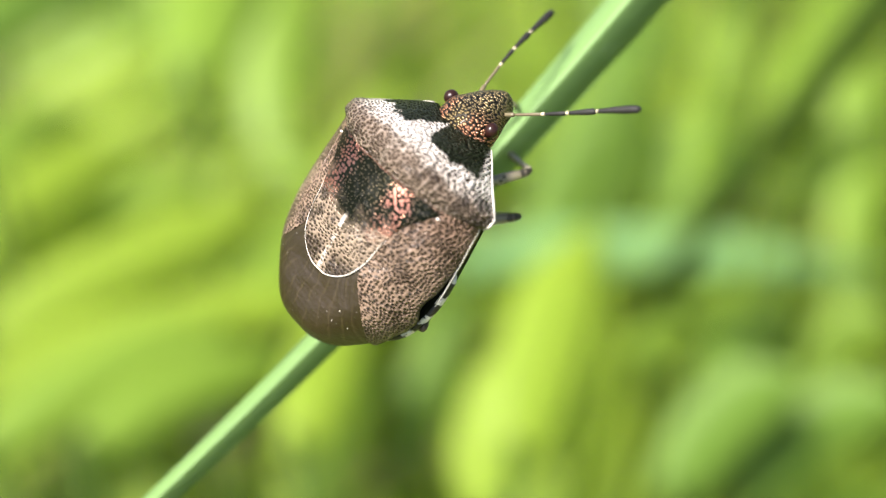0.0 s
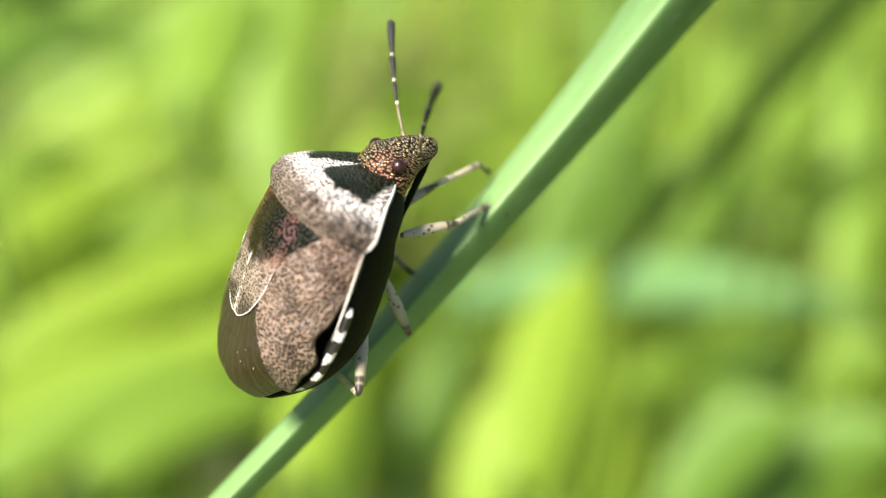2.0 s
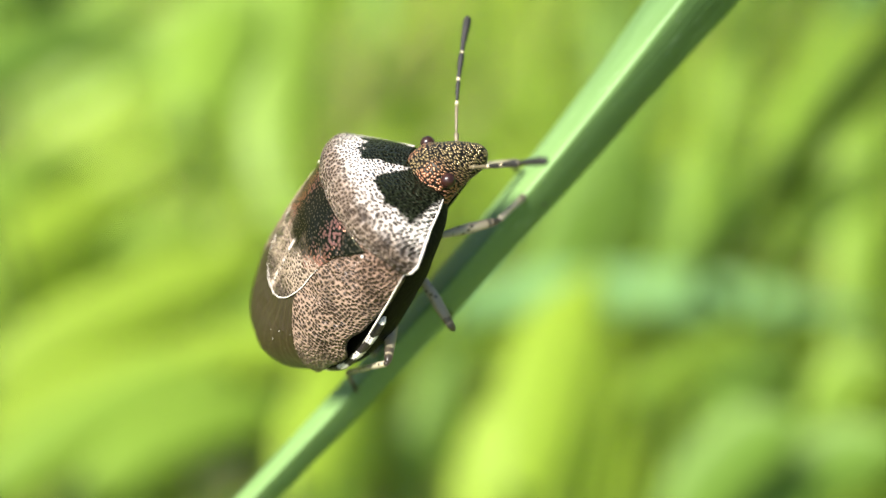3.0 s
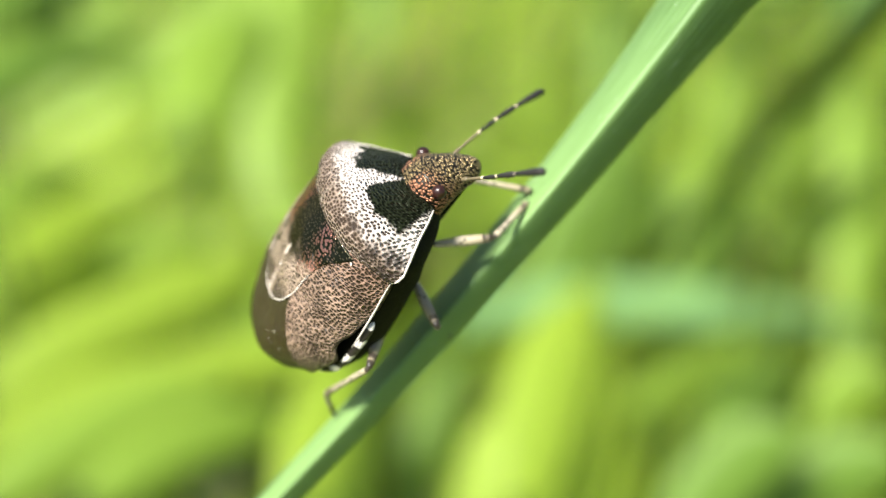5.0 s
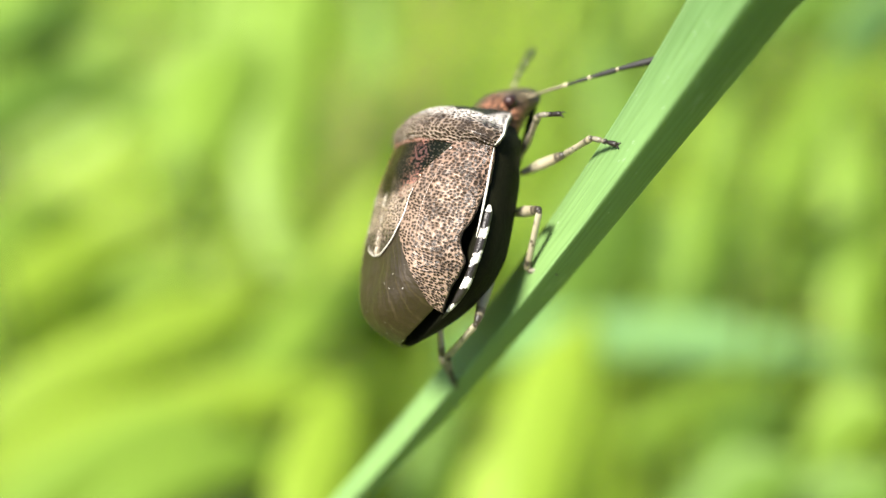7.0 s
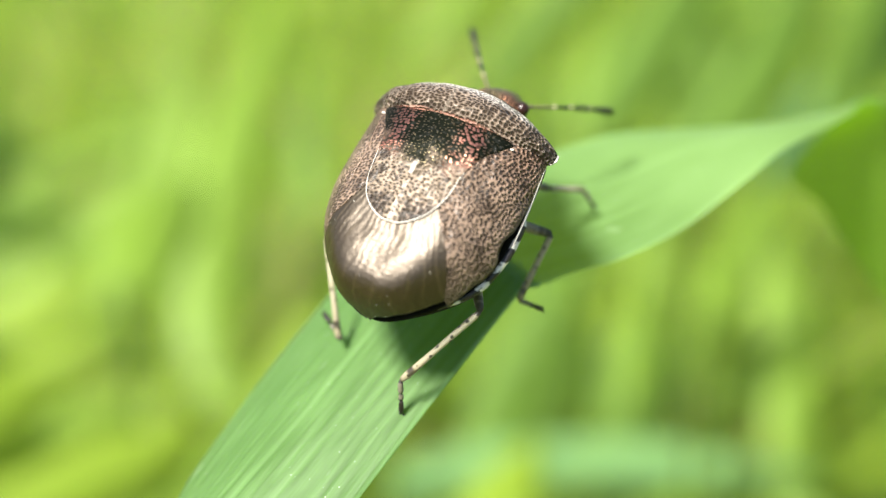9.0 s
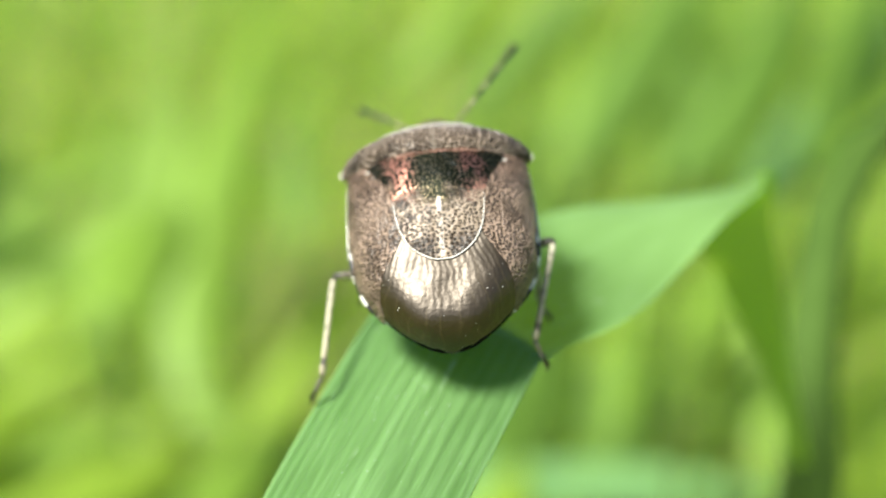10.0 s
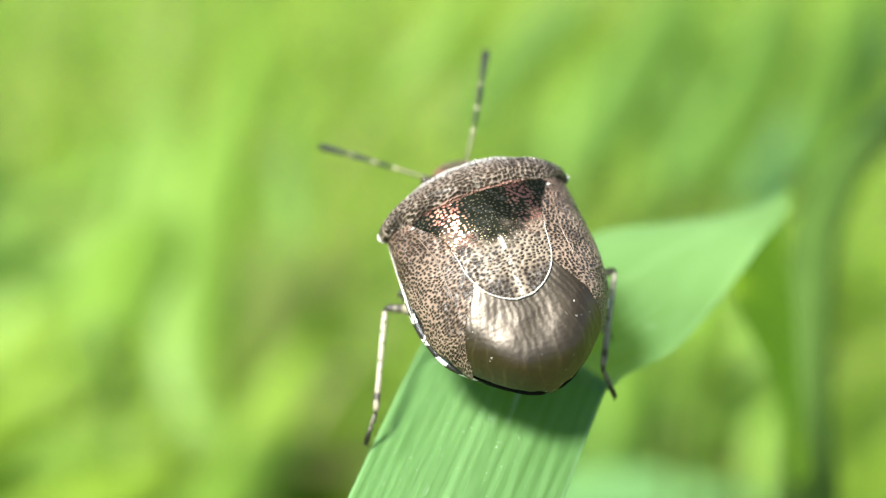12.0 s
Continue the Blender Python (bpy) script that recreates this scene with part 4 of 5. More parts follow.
    meadow_plant((0.029, 0.091, 0.059), (0.035, 0.098, 0.065), (0.045, 0.101, 0.065), 6.5, "dark", LABELS["dark"])
    meadow_plant((0.029, 0.177, 0.047), (0.034, 0.199, 0.067), (0.032, 0.225, 0.092), 7.8, "dark", LABELS["dark"])
    meadow_plant((0.050, 0.213, 0.053), (0.049, 0.241, 0.081), (0.057, 0.267, 0.107), 7.8, "green", LABELS["green"])
    meadow_plant((-0.050, 0.100, 0.050), (-0.047, 0.110, 0.055), (-0.044, 0.118, 0.057), 7.8, "dark", LABELS["dark"])
    meadow_plant((0.083, 0.220, 0.062), (0.091, 0.237, 0.076), (0.095, 0.258, 0.094), 6.5, "dark", LABELS["dark"])
    meadow_plant((-0.040, 0.062, 0.106), (-0.029, 0.070, 0.109), (-0.016, 0.079, 0.110), 7.0, "bright", LABELS["bright"])
    meadow_plant((-0.039, 0.056, 0.106), (-0.025, 0.063, 0.107), (-0.008, 0.070, 0.106), 6.0, "bright", LABELS["bright"])
    meadow_plant((-0.037, 0.050, 0.105), (-0.028, 0.057, 0.107), (-0.018, 0.064, 0.107), 6.0, "green", LABELS["green"])
    meadow_plant((-0.051, 0.086, 0.098), (-0.044, 0.096, 0.101), (-0.035, 0.106, 0.100), 9.0, "bright", LABELS["bright"])
    meadow_plant((-0.027, 0.046, 0.109), (-0.020, 0.052, 0.110), (-0.012, 0.058, 0.108), 5.0, "green", LABELS["green"])
    meadow_plant((-0.031, 0.071, 0.093), (-0.027, 0.078, 0.092), (-0.023, 0.085, 0.088), 6.0, "dry", LABELS["dry"])
    meadow_plant((-0.021, 0.061, 0.095), (-0.020, 0.067, 0.095), (-0.018, 0.075, 0.092), 6.0, "dry", LABELS["dry"])
    meadow_plant((-0.011, 0.046, 0.109), (-0.009, 0.053, 0.112), (-0.007, 0.061, 0.113), 6.0, "bright", LABELS["bright"])
    meadow_plant((0.005, 0.042, 0.112), (0.008, 0.050, 0.117), (0.012, 0.059, 0.121), 7.0, "bright", LABELS["bright"])
    meadow_plant((0.010, 0.052, 0.101), (0.012, 0.060, 0.103), (0.016, 0.068, 0.103), 6.0, "bright", LABELS["bright"])
    meadow_plant((0.017, 0.079, 0.087), (0.028, 0.088, 0.089), (0.042, 0.098, 0.087), 4.0, "green", LABELS["green"])
    meadow_plant((0.024, 0.090, 0.084), (0.032, 0.097, 0.083), (0.044, 0.105, 0.077), 3.0, "bright", LABELS["bright"])
    meadow_plant((0.033, 0.115, 0.088), (0.037, 0.128, 0.093), (0.044, 0.142, 0.094), 4.5, "green", LABELS["green"])
    meadow_plant((-0.025, 0.088, 0.119), (-0.023, 0.097, 0.123), (-0.019, 0.108, 0.124), 9.0, "green", LABELS["green"])
    meadow_plant((-0.023, 0.090, 0.086), (-0.016, 0.102, 0.090), (-0.007, 0.114, 0.092), 8.0, "green", LABELS["green"])
    meadow_plant((-0.047, 0.090, 0.122), (-0.041, 0.097, 0.123), (-0.033, 0.106, 0.121), 5.0, "dark", LABELS["dark"])
    meadow_plant((-0.042, 0.074, 0.116), (-0.039, 0.081, 0.117), (-0.035, 0.088, 0.114), 4.0, "green", LABELS["green"])
    meadow_plant((-0.049, 0.103, 0.125), (-0.046, 0.111, 0.126), (-0.041, 0.121, 0.125), 6.0, "dark", LABELS["dark"])
    meadow_plant((0.035, 0.094, 0.111), (0.042, 0.105, 0.116), (0.051, 0.117, 0.119), 5.0, "green", LABELS["green"])
    meadow_plant((0.026, 0.072, 0.093), (0.032, 0.079, 0.093), (0.040, 0.086, 0.090), 5.0, "dark", LABELS["dark"])
    meadow_plant((0.041, 0.098, 0.098), (0.048, 0.107, 0.099), (0.057, 0.118, 0.098), 5.0, "green", LABELS["green"])
    meadow_plant((0.021, 0.112, 0.102), (0.025, 0.123, 0.106), (0.031, 0.136, 0.106), 5.0, "dark", LABELS["dark"])
    # blades added to lift or dim the backdrop, light and shade in their colour
    meadow_plant((-0.061, 0.112, 0.085), (-0.051, 0.118, 0.088), (-0.035, 0.128, 0.096), 9.0, "bright", LABELS["bright"])
    meadow_plant((-0.067, 0.134, 0.084), (-0.055, 0.140, 0.087), (-0.041, 0.148, 0.094), 9.0, "bright", LABELS["bright"])
    meadow_plant((-0.057, 0.118, 0.073), (-0.045, 0.125, 0.077), (-0.031, 0.132, 0.082), 8.0, "bright", LABELS["bright"])
    meadow_plant((-0.032, 0.104, 0.078), (-0.029, 0.111, 0.086), (-0.025, 0.118, 0.095), 7.0, "bright", LABELS["bright"])
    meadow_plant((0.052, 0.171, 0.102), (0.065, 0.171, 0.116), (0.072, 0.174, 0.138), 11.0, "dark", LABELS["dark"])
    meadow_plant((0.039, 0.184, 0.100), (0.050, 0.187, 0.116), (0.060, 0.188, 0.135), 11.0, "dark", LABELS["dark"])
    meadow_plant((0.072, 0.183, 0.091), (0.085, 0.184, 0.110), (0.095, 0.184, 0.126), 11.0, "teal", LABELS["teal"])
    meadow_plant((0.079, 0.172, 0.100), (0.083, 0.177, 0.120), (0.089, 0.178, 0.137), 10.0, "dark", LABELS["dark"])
    meadow_plant((0.021, 0.208, 0.099), (0.033, 0.211, 0.115), (0.047, 0.211, 0.129), 9.0, "dark", LABELS["dark"])
    meadow_plant((0.008, 0.211, 0.109), (0.018, 0.213, 0.118), (0.025, 0.215, 0.129), 8.0, "green", LABELS["green"])
    meadow_plant((0.013, 0.118, 0.075), (0.017, 0.124, 0.084), (0.022, 0.128, 0.092), 8.0, "dark", LABELS["dark"])
    meadow_plant((-0.017, 0.119, 0.077), (-0.013, 0.125, 0.085), (-0.007, 0.131, 0.095), 8.0, "bright", LABELS["bright"])
    meadow_plant((0.018, 0.048, 0.102), (0.023, 0.052, 0.107), (0.028, 0.053, 0.111), 7.0, "dark", LABELS["dark"])
    meadow_plant((0.026, 0.053, 0.096), (0.032, 0.057, 0.101), (0.039, 0.057, 0.105), 7.0, "dark", LABELS["dark"])
    meadow_plant((0.038, 0.074, 0.092), (0.041, 0.076, 0.096), (0.045, 0.076, 0.099), 6.0, "green", LABELS["green"])
    meadow_plant((0.004, 0.048, 0.100), (0.005, 0.053, 0.105), (0.008, 0.057, 0.110), 8.0, "bright", LABELS["bright"])
    meadow_plant((-0.046, 0.086, 0.085), (-0.040, 0.090, 0.088), (-0.033, 0.095, 0.094), 5.0, "dry", LABELS["dry"])
    meadow_plant((0.021, 0.136, 0.067), (0.025, 0.143, 0.078), (0.027, 0.148, 0.089), 15.0, "dark", LABELS["dark"])
    meadow_plant((0.039, 0.140, 0.060), (0.042, 0.147, 0.072), (0.043, 0.153, 0.082), 15.0, "dark", LABELS["dark"])


build_meadow()
leaf = build_leaf()
bug, legs, antennae = build_bug()


def step(place, side, rows):
    """Keys one leg. Rows, in the bug's space: seconds, the place of the claw, the place of the knee."""
    poses = [(t, leg_poses(place, side, toe, knee)) for t, toe, knee in rows]
    for k, joint in enumerate(legs[place, side]):
        walk(joint, [(t, p[k]) for t, p in poses])


def motions():
    walk(leaf, [
        (0, pose(0.00291, 0.00294, 0.16180, 45.8, 23.9, -27.5)),
        (0.5, pose(0.00285, 0.00338, 0.16304, 49.3, 28.0, -26.1)),
        (1, pose(0.00236, 0.00265, 0.16142, 48.9, 26.9, -25.1)),
        (1.5, pose(0.00195, 0.00132, 0.16179, 54.4, 25.7, -26.6)),
        (2, pose(0.00111, 0.00115, 0.16000, 48.7, 26.6, -24.3)),
        (2.5, pose(0.00112, 0.00179, 0.15979, 48.9, 23.4, -27.9)),
        (3, pose(0.00102, 0.00121, 0.15951, 53.7, 24.1, -28.2)),
        (3.2, pose(0.00075, 0.00153, 0.15937, 53.6, 24.4, -28.4)),
        (4.8, pose(0.00079, 0.00052, 0.15931, 56.8, 26.0, -25.8)),
        (5, pose(0.00102, 0.00103, 0.15926, 56.9, 25.8, -25.6)),
        (5.5, pose(0.00031, 0.00119, 0.15950, 50.4, 27.2, -25.6)),
        (6, pose(0.00035, 0.00052, 0.15919, 66.1, 28.3, -23.1)),
        (6.5, pose(-0.00005, 0.00042, 0.15894, 67.5, 27.4, -24.7)),
        (7, pose(0.00180, 0.00060, 0.15947, 87.1, 24.4, -22.0)),
        (7.2, pose(0.00213, 0.00037, 0.15935, 87.5, 24.4, -21.8)),
        (7.4, pose(0.00219, 0.00044, 0.15924, 82.2, 22.8, -28.5)),
        (7.6, pose(0.00179, 0.00059, 0.15813, 70.1, 16.7, -43.1)),
        (7.8, pose(0.00020, 0.00020, 0.15641, 57.0, 5.2, -57.0)),
        (8, pose(-0.00282, -0.00133, 0.15518, 46.2, -7.9, -65.0)),
        (8.2, pose(-0.00619, -0.00358, 0.15490, 38.3, -16.0, -66.1)),
        (8.4, pose(-0.00881, -0.00536, 0.15453, 33.8, -13.4, -62.6)),
        (8.6, pose(-0.01063, -0.00657, 0.15424, 31.4, -9.4, -59.7)),
        (8.8, pose(-0.01133, -0.00705, 0.15417, 30.6, -7.8, -58.7)),
        (9, pose(-0.01053, -0.00739, 0.15395, 28.3, 0.2, -46.6)),
        (9.2, pose(-0.01015, -0.00496, 0.15181, 35.9, 15.1, -39.5)),
        (9.5, pose(-0.00893, -0.00732, 0.15380, 26.2, 8.0, -36.3)),
        (10, pose(-0.00738, -0.01084, 0.15412, 23.9, 2.8, -31.5)),
        (10.5, pose(-0.00783, -0.01151, 0.15534, 21.8, 1.5, -32.4)),
        (11, pose(-0.00617, -0.01213, 0.15574, 20.3, 0.3, -29.5)),
        (11.5, pose(-0.00654, -0.01342, 0.15503, 22.4, 1.7, -29.7)),
        (12, pose(-0.00516, -0.01254, 0.15433, 23.2, 3.7, -27.4)),
    ])
    walk(bug, [
        (0, pose(-0.00058, 0.00063, 0.16014, 47.1, 13.4, -48.1)),
        (0.5, pose(-0.00051, 0.00115, 0.16154, 47.2, 24.2, -46.0)),
        (1, pose(-0.00054, 0.00102, 0.16046, 45.1, 16.8, -59.3)),
        (1.5, pose(-0.00114, -0.00021, 0.16079, 47.1, 15.5, -60.3)),
        (2, pose(-0.00174, 0.00000, 0.16002, 49.9, -6.0, -66.1)),
        (2.5, pose(-0.00138, 0.00066, 0.15992, 50.1, 7.5, -61.9)),
        (3, pose(-0.00111, 0.00093, 0.16002, 49.1, 10.9, -69.7)),
        (3.2, pose(-0.00142, 0.00134, 0.16000, 49.8, 13.4, -72.8)),
        (4.8, pose(-0.00152, 0.00105, 0.15978, 49.3, 13.3, -76.4)),
        (5, pose(-0.00121, 0.00154, 0.15978, 50.0, 12.2, -73.6)),
        (5.5, pose(-0.00113, 0.00099, 0.16074, 50.8, -4.2, -70.8)),
        (6, pose(-0.00070, 0.00160, 0.16072, 49.7, -11.2, -66.3)),
        (6.5, pose(-0.00034, 0.00147, 0.16121, 48.8, -13.7, -67.0)),
        (7, pose(0.00091, 0.00203, 0.16120, 47.0, -29.4, -61.4)),
        (7.2, pose(0.00120, 0.00212, 0.16135, 45.8, -31.1, -66.8)),
        (7.4, pose(0.00122, 0.00209, 0.16150, 44.6, -29.7, -65.3)),
        (7.6, pose(0.00128, 0.00202, 0.16188, 41.8, -25.7, -61.6)),
        (7.8, pose(0.00136, 0.00193, 0.16243, 38.4, -20.0, -56.9)),
        (8, pose(0.00145, 0.00182, 0.16305, 35.2, -13.0, -52.1)),
        (8.2, pose(0.00154, 0.00170, 0.16368, 32.7, -5.9, -47.8)),
        (8.4, pose(0.00162, 0.00161, 0.16423, 31.0, 0.4, -44.3)),
        (8.6, pose(0.00168, 0.00154, 0.16461, 30.0, 5.0, -42.0)),
        (8.8, pose(0.00170, 0.00151, 0.16476, 29.7, 6.7, -41.1)),
        (9, pose(0.00144, 0.00268, 0.16406, 28.9, 5.1, -33.7)),
        (9.2, pose(0.00236, 0.00524, 0.16503, 30.3, 0.3, -21.6)),
        (9.5, pose(0.00231, 0.00618, 0.16381, 28.7, 0.3, -13.9)),
        (10, pose(0.00176, 0.00421, 0.16330, 30.7, -5.6, -2.8)),
        (10.5, pose(0.00140, 0.00339, 0.16367, 26.3, -9.9, -3.1)),
        (11, pose(0.00196, 0.00316, 0.16351, 28.0, -10.5, 12.8)),
        (11.5, pose(0.00182, 0.00172, 0.16361, 28.5, -13.8, 12.9)),
        (12, pose(0.00287, 0.00277, 0.16316, 27.3, -13.4, 10.8)),
    ])
    walk(antennae[-1], [
        (0, pose(-0.00036, 0.00286, 0.00060, -30.7, 0.0, 19.5)),
        (0.5, pose(-0.00036, 0.00286, 0.00060, -50.2, 0.0, 41.9)),
        (1, pose(-0.00036, 0.00286, 0.00060, -27.1, 0.0, 14.6)),
        (1.5, pose(-0.00036, 0.00286, 0.00060, -6.5, 0.0, 35.6)),
        (2, pose(-0.00036, 0.00286, 0.00060, 15.3, 0.0, 50.5)),
        (2.5, pose(-0.00036, 0.00286, 0.00060, -3.5, 0.0, 46.1)),
        (3, pose(-0.00036, 0.00286, 0.00060, 5.3, 0.0, 54.1)),
        (5, pose(-0.00036, 0.00286, 0.00060, -35.2, 0.0, 40.2)),
        (5.5, pose(-0.00036, 0.00286, 0.00060, -16.7, 0.0, 53.5)),
        (6, pose(-0.00036, 0.00286, 0.00060, -15.8, 0.0, 41.5)),
        (6.5, pose(-0.00036, 0.00286, 0.00060, -10.9, 0.0, 45.8)),
        (7, pose(-0.00036, 0.00286, 0.00060, -10.4, 0.0, 40.3)),
        (8.8, pose(-0.00036, 0.00286, 0.00060, -39.1, 0.0, 32.6)),
        (9, pose(-0.00036, 0.00286, 0.00060, -7.9, 0.0, 39.2)),
        (9.5, pose(-0.00036, 0.00286, 0.00060, 5.6, 0.0, 46.4)),
        (10, pose(-0.00036, 0.00286, 0.00060, -25.1, 0.0, 35.5)),
        (10.5, pose(-0.00036, 0.00286, 0.00060, 7.5, 0.0, 45.2)),
        (11, pose(-0.00036, 0.00286, 0.00060, 1.8, 0.0, 46.3)),
        (11.5, pose(-0.00036, 0.00286, 0.00060, -11.8, 0.0, 45.6)),
        (12, pose(-0.00036, 0.00286, 0.00060, 1.3, 0.0, 46.2)),
    ])
    walk(antennae[1], [
        (0, pose(0.00036, 0.00286, 0.00060, 6.7, 0.0, -54.6)),
        (0.5, pose(0.00036, 0.00286, 0.00060, 37.3, 0.0, -60.9)),
        (1, pose(0.00036, 0.00286, 0.00060, 51.4, 0.0, -57.0)),
        (1.5, pose(0.00036, 0.00286, 0.00060, 27.0, 0.0, -54.1)),
        (2, pose(0.00036, 0.00286, 0.00060, 36.6, 0.0, -53.9)),
        (2.5, pose(0.00036, 0.00286, 0.00060, 11.6, 0.0, -56.0)),
        (3, pose(0.00036, 0.00286, 0.00060, 19.3, 0.0, -53.6)),
        (5, pose(0.00036, 0.00286, 0.00060, 13.4, 0.0, -48.1)),
        (5.5, pose(0.00036, 0.00286, 0.00060, -9.7, 0.0, -40.5)),
        (6, pose(0.00036, 0.00286, 0.00060, 18.1, 0.0, -49.5)),
        (6.5, pose(0.00036, 0.00286, 0.00060, 5.9, 0.0, -47.8)),
        (7, pose(0.00036, 0.00286, 0.00060, -27.7, 0.0, -54.5)),
        (8.8, pose(0.00036, 0.00286, 0.00060, -13.8, 0.0, -37.5)),
        (9, pose(0.00036, 0.00286, 0.00060, -36.3, 0.0, -27.7)),
        (9.5, pose(0.00036, 0.00286, 0.00060, 3.6, 0.0, -30.3)),
        (10, pose(0.00036, 0.00286, 0.00060, 6.8, 0.0, -38.5)),
        (10.5, pose(0.00036, 0.00286, 0.00060, 15.9, 0.0, -36.5)),
        (11, pose(0.00036, 0.00286, 0.00060, 26.9, 0.0, -30.9)),
        (11.5, pose(0.00036, 0.00286, 0.00060, 20.6, 0.0, -34.1)),
        (12, pose(0.00036, 0.00286, 0.00060, 23.8, 0.0, -33.0)),
    ])
    # in the bug's space: seconds, the place of the claw, the place of the knee
    step("front", 1, [(0, (-0.13, 2.22, -1.98), (1.29, 2.49, -0.39)), (0.5, (-0.28, 3.06, -1.90), (1.01, 3.03, -0.15)), (1, (-0.61, 2.78, -1.94), (0.88, 2.92, -0.40)), (1.5, (-0.46, 2.57, -1.77), (0.94, 2.86, -0.56)), (2, (-0.45, 2.71, -2.58), (1.02, 2.64, -0.91)), (2.5, (-0.36, 2.51, -2.30), (1.07, 2.56, -0.76)), (3, (-0.34, 2.75, -2.35), (0.91, 2.71, -0.85)), (5, (0.22, 2.89, -2.02), (0.92, 2.67, -1.02)), (5.5, (-0.60, 1.43, -2.73), (0.65, 1.71, -1.14)), (6, (1.49, 2.15, -1.03), (0.79, 2.12, -0.89)), (6.5, (1.55, 2.55, -1.03), (1.06, 2.62, -0.73)), (7, (3.79, 1.89, -0.29), (1.32, 2.75, -0.42)), (8.8, (1.05, 3.36, -1.95), (1.53, 2.17, 0.01)), (9, (1.84, 2.98, -2.32), (1.75, 2.03, -0.02)), (9.5, (1.90, 2.60, -1.20), (1.60, 2.00, 0.20)), (12, (1.90, 2.60, -1.20), (1.60, 2.00, 0.20))])
    step("front", -1, [(0, (-0.85, 3.10, -1.80), (-1.01, 2.79, 0.33)), (1, (-1.26, 3.19, -1.63), (-1.23, 2.62, 0.40)), (2, (-1.31, 3.13, -2.11), (-0.28, 2.96, -0.53)), (3, (-1.25, 2.73, -1.91), (-0.64, 3.05, -0.43)), (5, (-0.72, 2.79, -1.63), (-0.64, 2.86, -0.54)), (5.5, (-1.17, 1.90, -1.77), (-0.78, 2.26, -0.76)), (6, (0.52, 2.71, -1.05), (-0.19, 2.88, -0.37)), (6.5, (0.55, 3.21, -0.86), (-0.17, 3.01, -0.22)), (7, (2.44, 2.23, 0.58), (0.18, 3.02, 0.10)), (8.8, (-1.50, 2.70, -1.20), (-1.50, 1.90, 0.20)), (12, (-1.50, 2.70, -1.20), (-1.50, 1.90, 0.20))])
    step("middle", 1, [(0, (0.24, 0.73, -2.03), (1.50, 1.58, -0.65)), (0.5, (0.20, -0.08, -1.89), (1.24, 0.01, -1.26)), (1, (-0.00, -0.19, -1.73), (1.16, -0.17, -1.20)), (1.5, (-0.00, -0.59, -2.00), (1.56, -0.02, -0.98)), (2, (-0.39, -0.22, -2.23), (0.75, -0.27, -1.28)), (2.5, (-0.01, -0.44, -2.32), (1.09, -0.24, -1.19)), (3, (0.34, -0.30, -2.08), (1.97, 0.49, -0.27)), (5, (0.98, -0.23, -1.81), (1.97, 0.54, -0.30)), (5.5, (-0.49, 0.81, -2.31), (0.50, 0.86, -1.47)), (6, (0.54, -0.53, -1.79), (1.93, 0.15, -0.25)), (6.5, (0.58, -0.13, -1.43), (1.88, -0.01, -0.24)), (7, (1.55, -0.32, -1.13), (1.97, 0.43, -0.01)), (8.8, (1.62, -1.55, -1.16), (1.05, 0.50, -1.44)), (9, (2.04, -0.15, -1.82), (1.98, 0.82, -0.51)), (9.5, (2.20, -0.91, -1.84), (2.18, 0.40, -0.33)), (12, (2.20, -0.91, -1.84), (2.18, 0.40, -0.33))])
    step("middle", -1, [(0, (-0.90, 0.20, -1.20), (-1.50, 0.60, 0.30)), (2, (-0.82, 0.52, -1.65), (-1.28, 0.77, -1.30)), (3, (0.13, -1.42, -1.31), (0.67, -1.06, -0.39)), (8.8, (-1.60, 0.10, -1.30), (-1.80, 0.40, 0.20)), (9.5, (-2.20, -0.30, -1.30), (-1.90, 0.20, 0.30)), (11, (-1.53, 0.27, -1.75), (-1.83, 0.19, 0.44)), (11.5, (-1.65, 0.26, -1.75), (-2.03, 0.69, -0.13)), (12, (-1.62, 0.39, -1.68), (-1.95, 0.64, 0.15))])
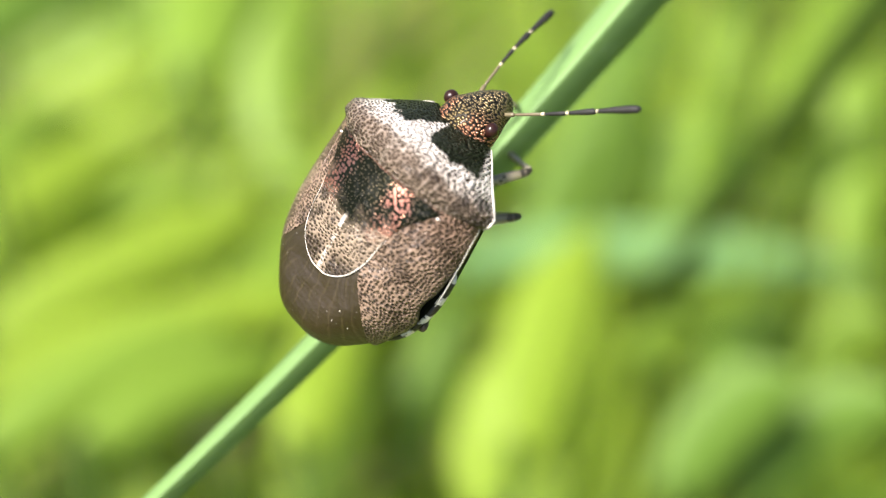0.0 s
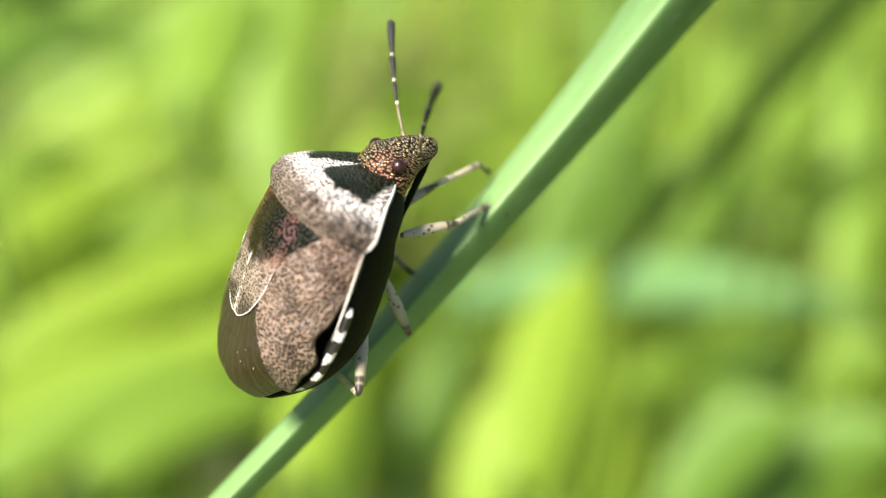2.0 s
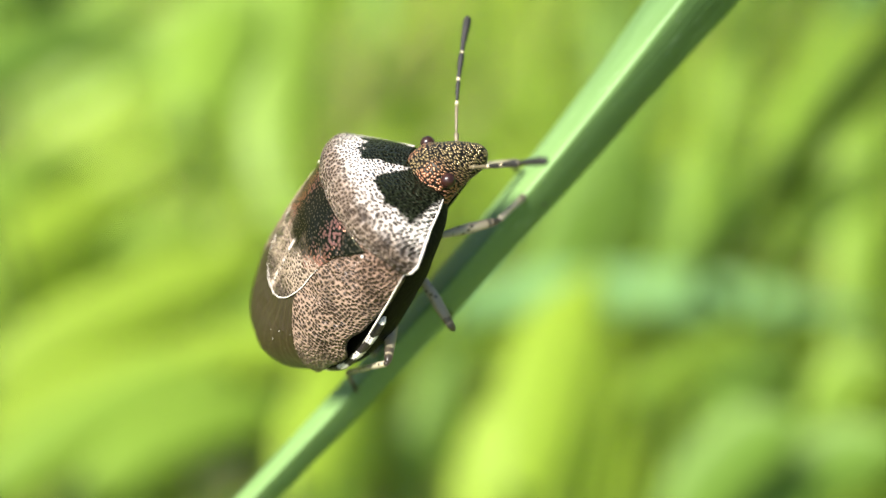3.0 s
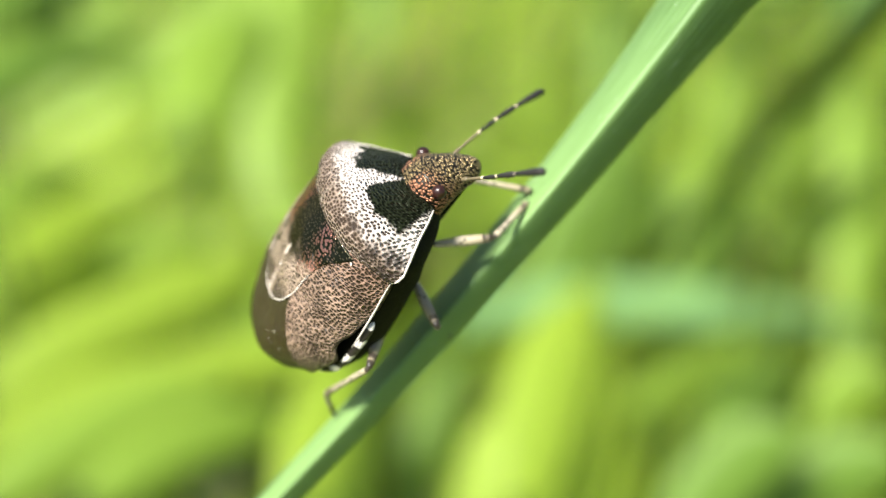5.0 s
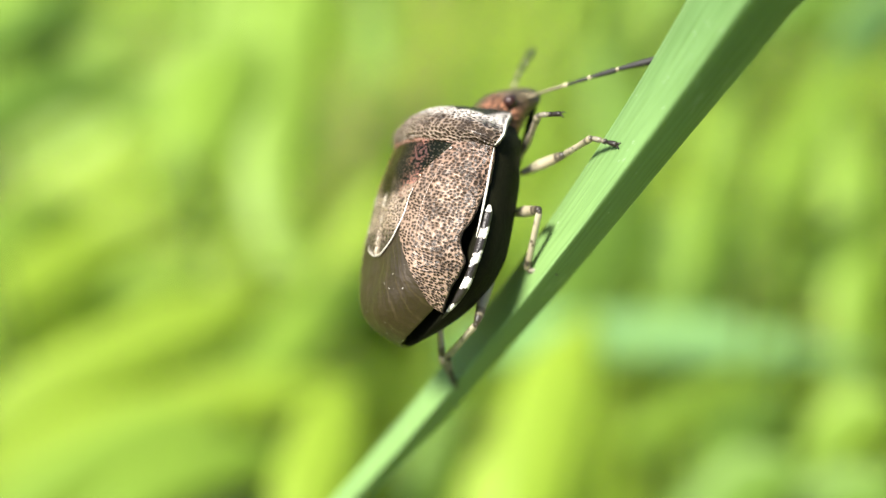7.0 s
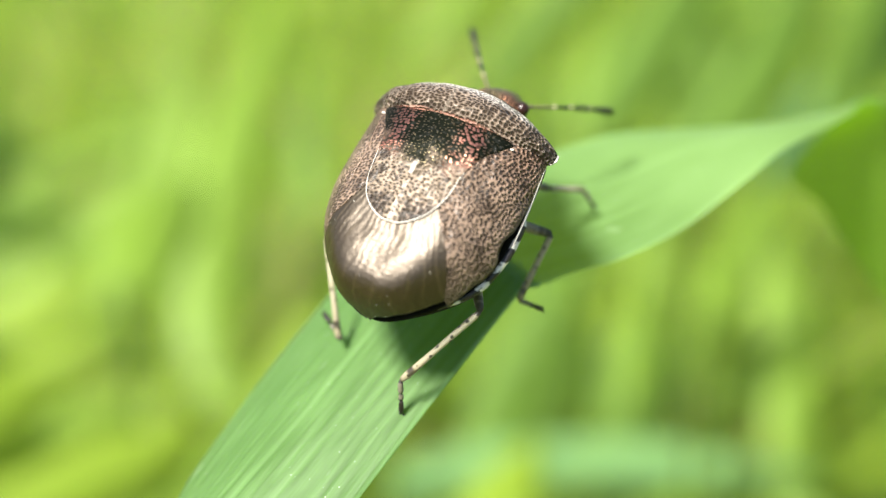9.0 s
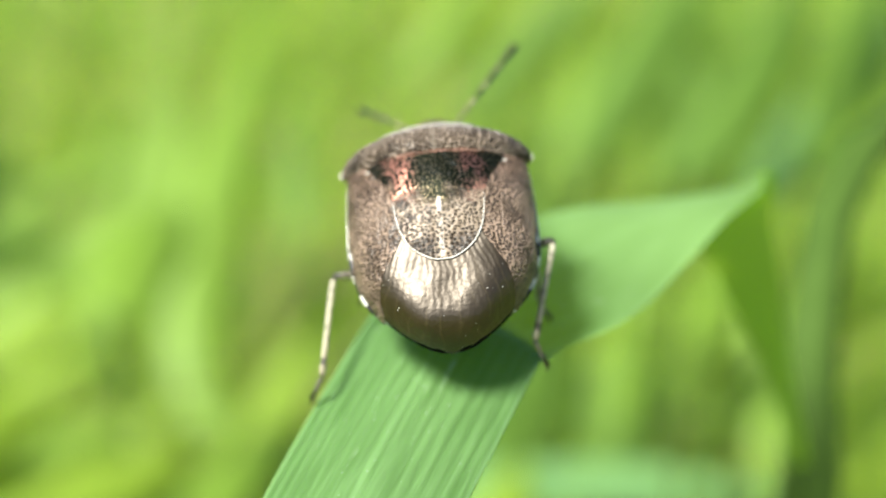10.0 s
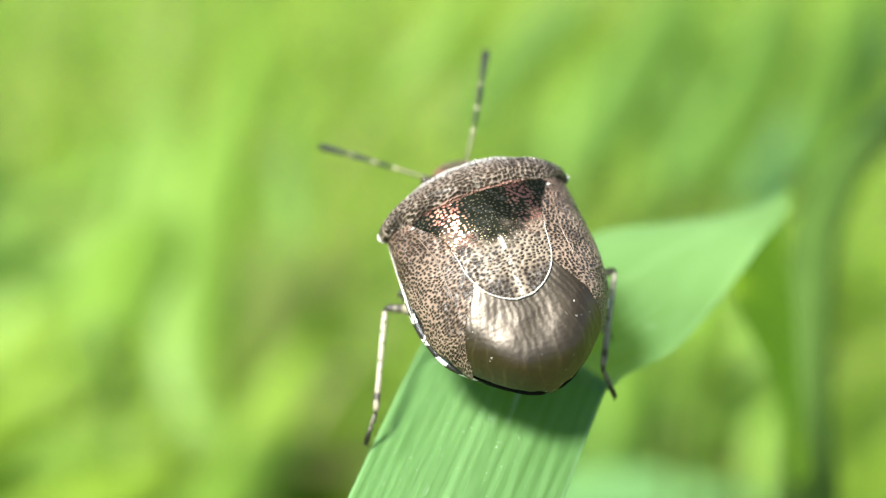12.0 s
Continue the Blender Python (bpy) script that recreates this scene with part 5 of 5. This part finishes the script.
    step("hind", 1, [(0, (0.12, -1.85, -1.45), (1.99, -1.07, 0.76)), (0.5, (0.55, -2.66, -1.57), (1.54, -0.91, -1.60)), (1, (0.33, -1.56, -1.53), (2.26, -0.73, 0.50)), (1.5, (0.08, -1.82, -1.82), (2.29, -0.71, 0.44)), (2, (-0.23, -2.07, -1.64), (2.31, -0.72, 0.36)), (2.5, (0.15, -2.17, -1.68), (2.34, -0.44, 0.45)), (3, (0.87, -2.60, -1.08), (2.29, -0.25, 0.60)), (5, (1.26, -3.12, -0.85), (2.27, -0.45, 0.62)), (5.5, (-0.05, -2.61, -1.35), (2.28, -0.35, 0.61)), (6, (0.56, -1.72, -1.10), (2.31, -0.21, 0.55)), (6.5, (-0.27, -3.36, -0.98), (2.12, -1.12, 0.45)), (7, (-1.09, -2.92, -1.43), (2.14, -1.10, 0.42)), (8.8, (1.11, -1.89, -1.10), (1.18, 0.48, -1.75)), (9, (0.56, -3.52, -1.74), (1.70, -1.72, 0.09)), (9.5, (2.19, -1.67, -1.57), (2.38, 0.31, 0.20)), (10, (1.94, -2.52, -1.16), (2.29, -0.43, 0.58)), (10.5, (1.81, -2.27, -1.35), (2.34, -0.35, 0.47)), (11, (1.50, -2.67, -1.01), (2.24, -0.70, 0.58)), (11.5, (1.43, -2.66, -1.22), (2.21, -0.83, 0.55)), (12, (1.54, -2.51, -1.41), (2.45, -0.35, -0.13))])
    step("hind", -1, [(0, (-0.70, -1.80, -1.20), (-1.60, -1.30, 0.20)), (6, (-0.55, -2.67, -0.83), (-0.13, -2.24, -0.36)), (8.8, (-1.60, -2.20, -1.20), (-1.70, -1.40, 0.10)), (9.5, (-2.81, -2.47, -1.72), (-2.45, -0.28, -0.12)), (10, (-3.17, -2.62, -1.36), (-2.41, -0.51, 0.16)), (10.5, (-3.35, -2.31, -1.26), (-2.47, -0.30, 0.21)), (11, (-3.53, -1.64, -1.41), (-2.35, 0.42, 0.10)), (11.5, (-3.76, -1.63, -1.36), (-2.45, 0.38, 0.12)), (12, (-3.59, -1.62, -1.33), (-2.32, 0.42, 0.14))])


motions()
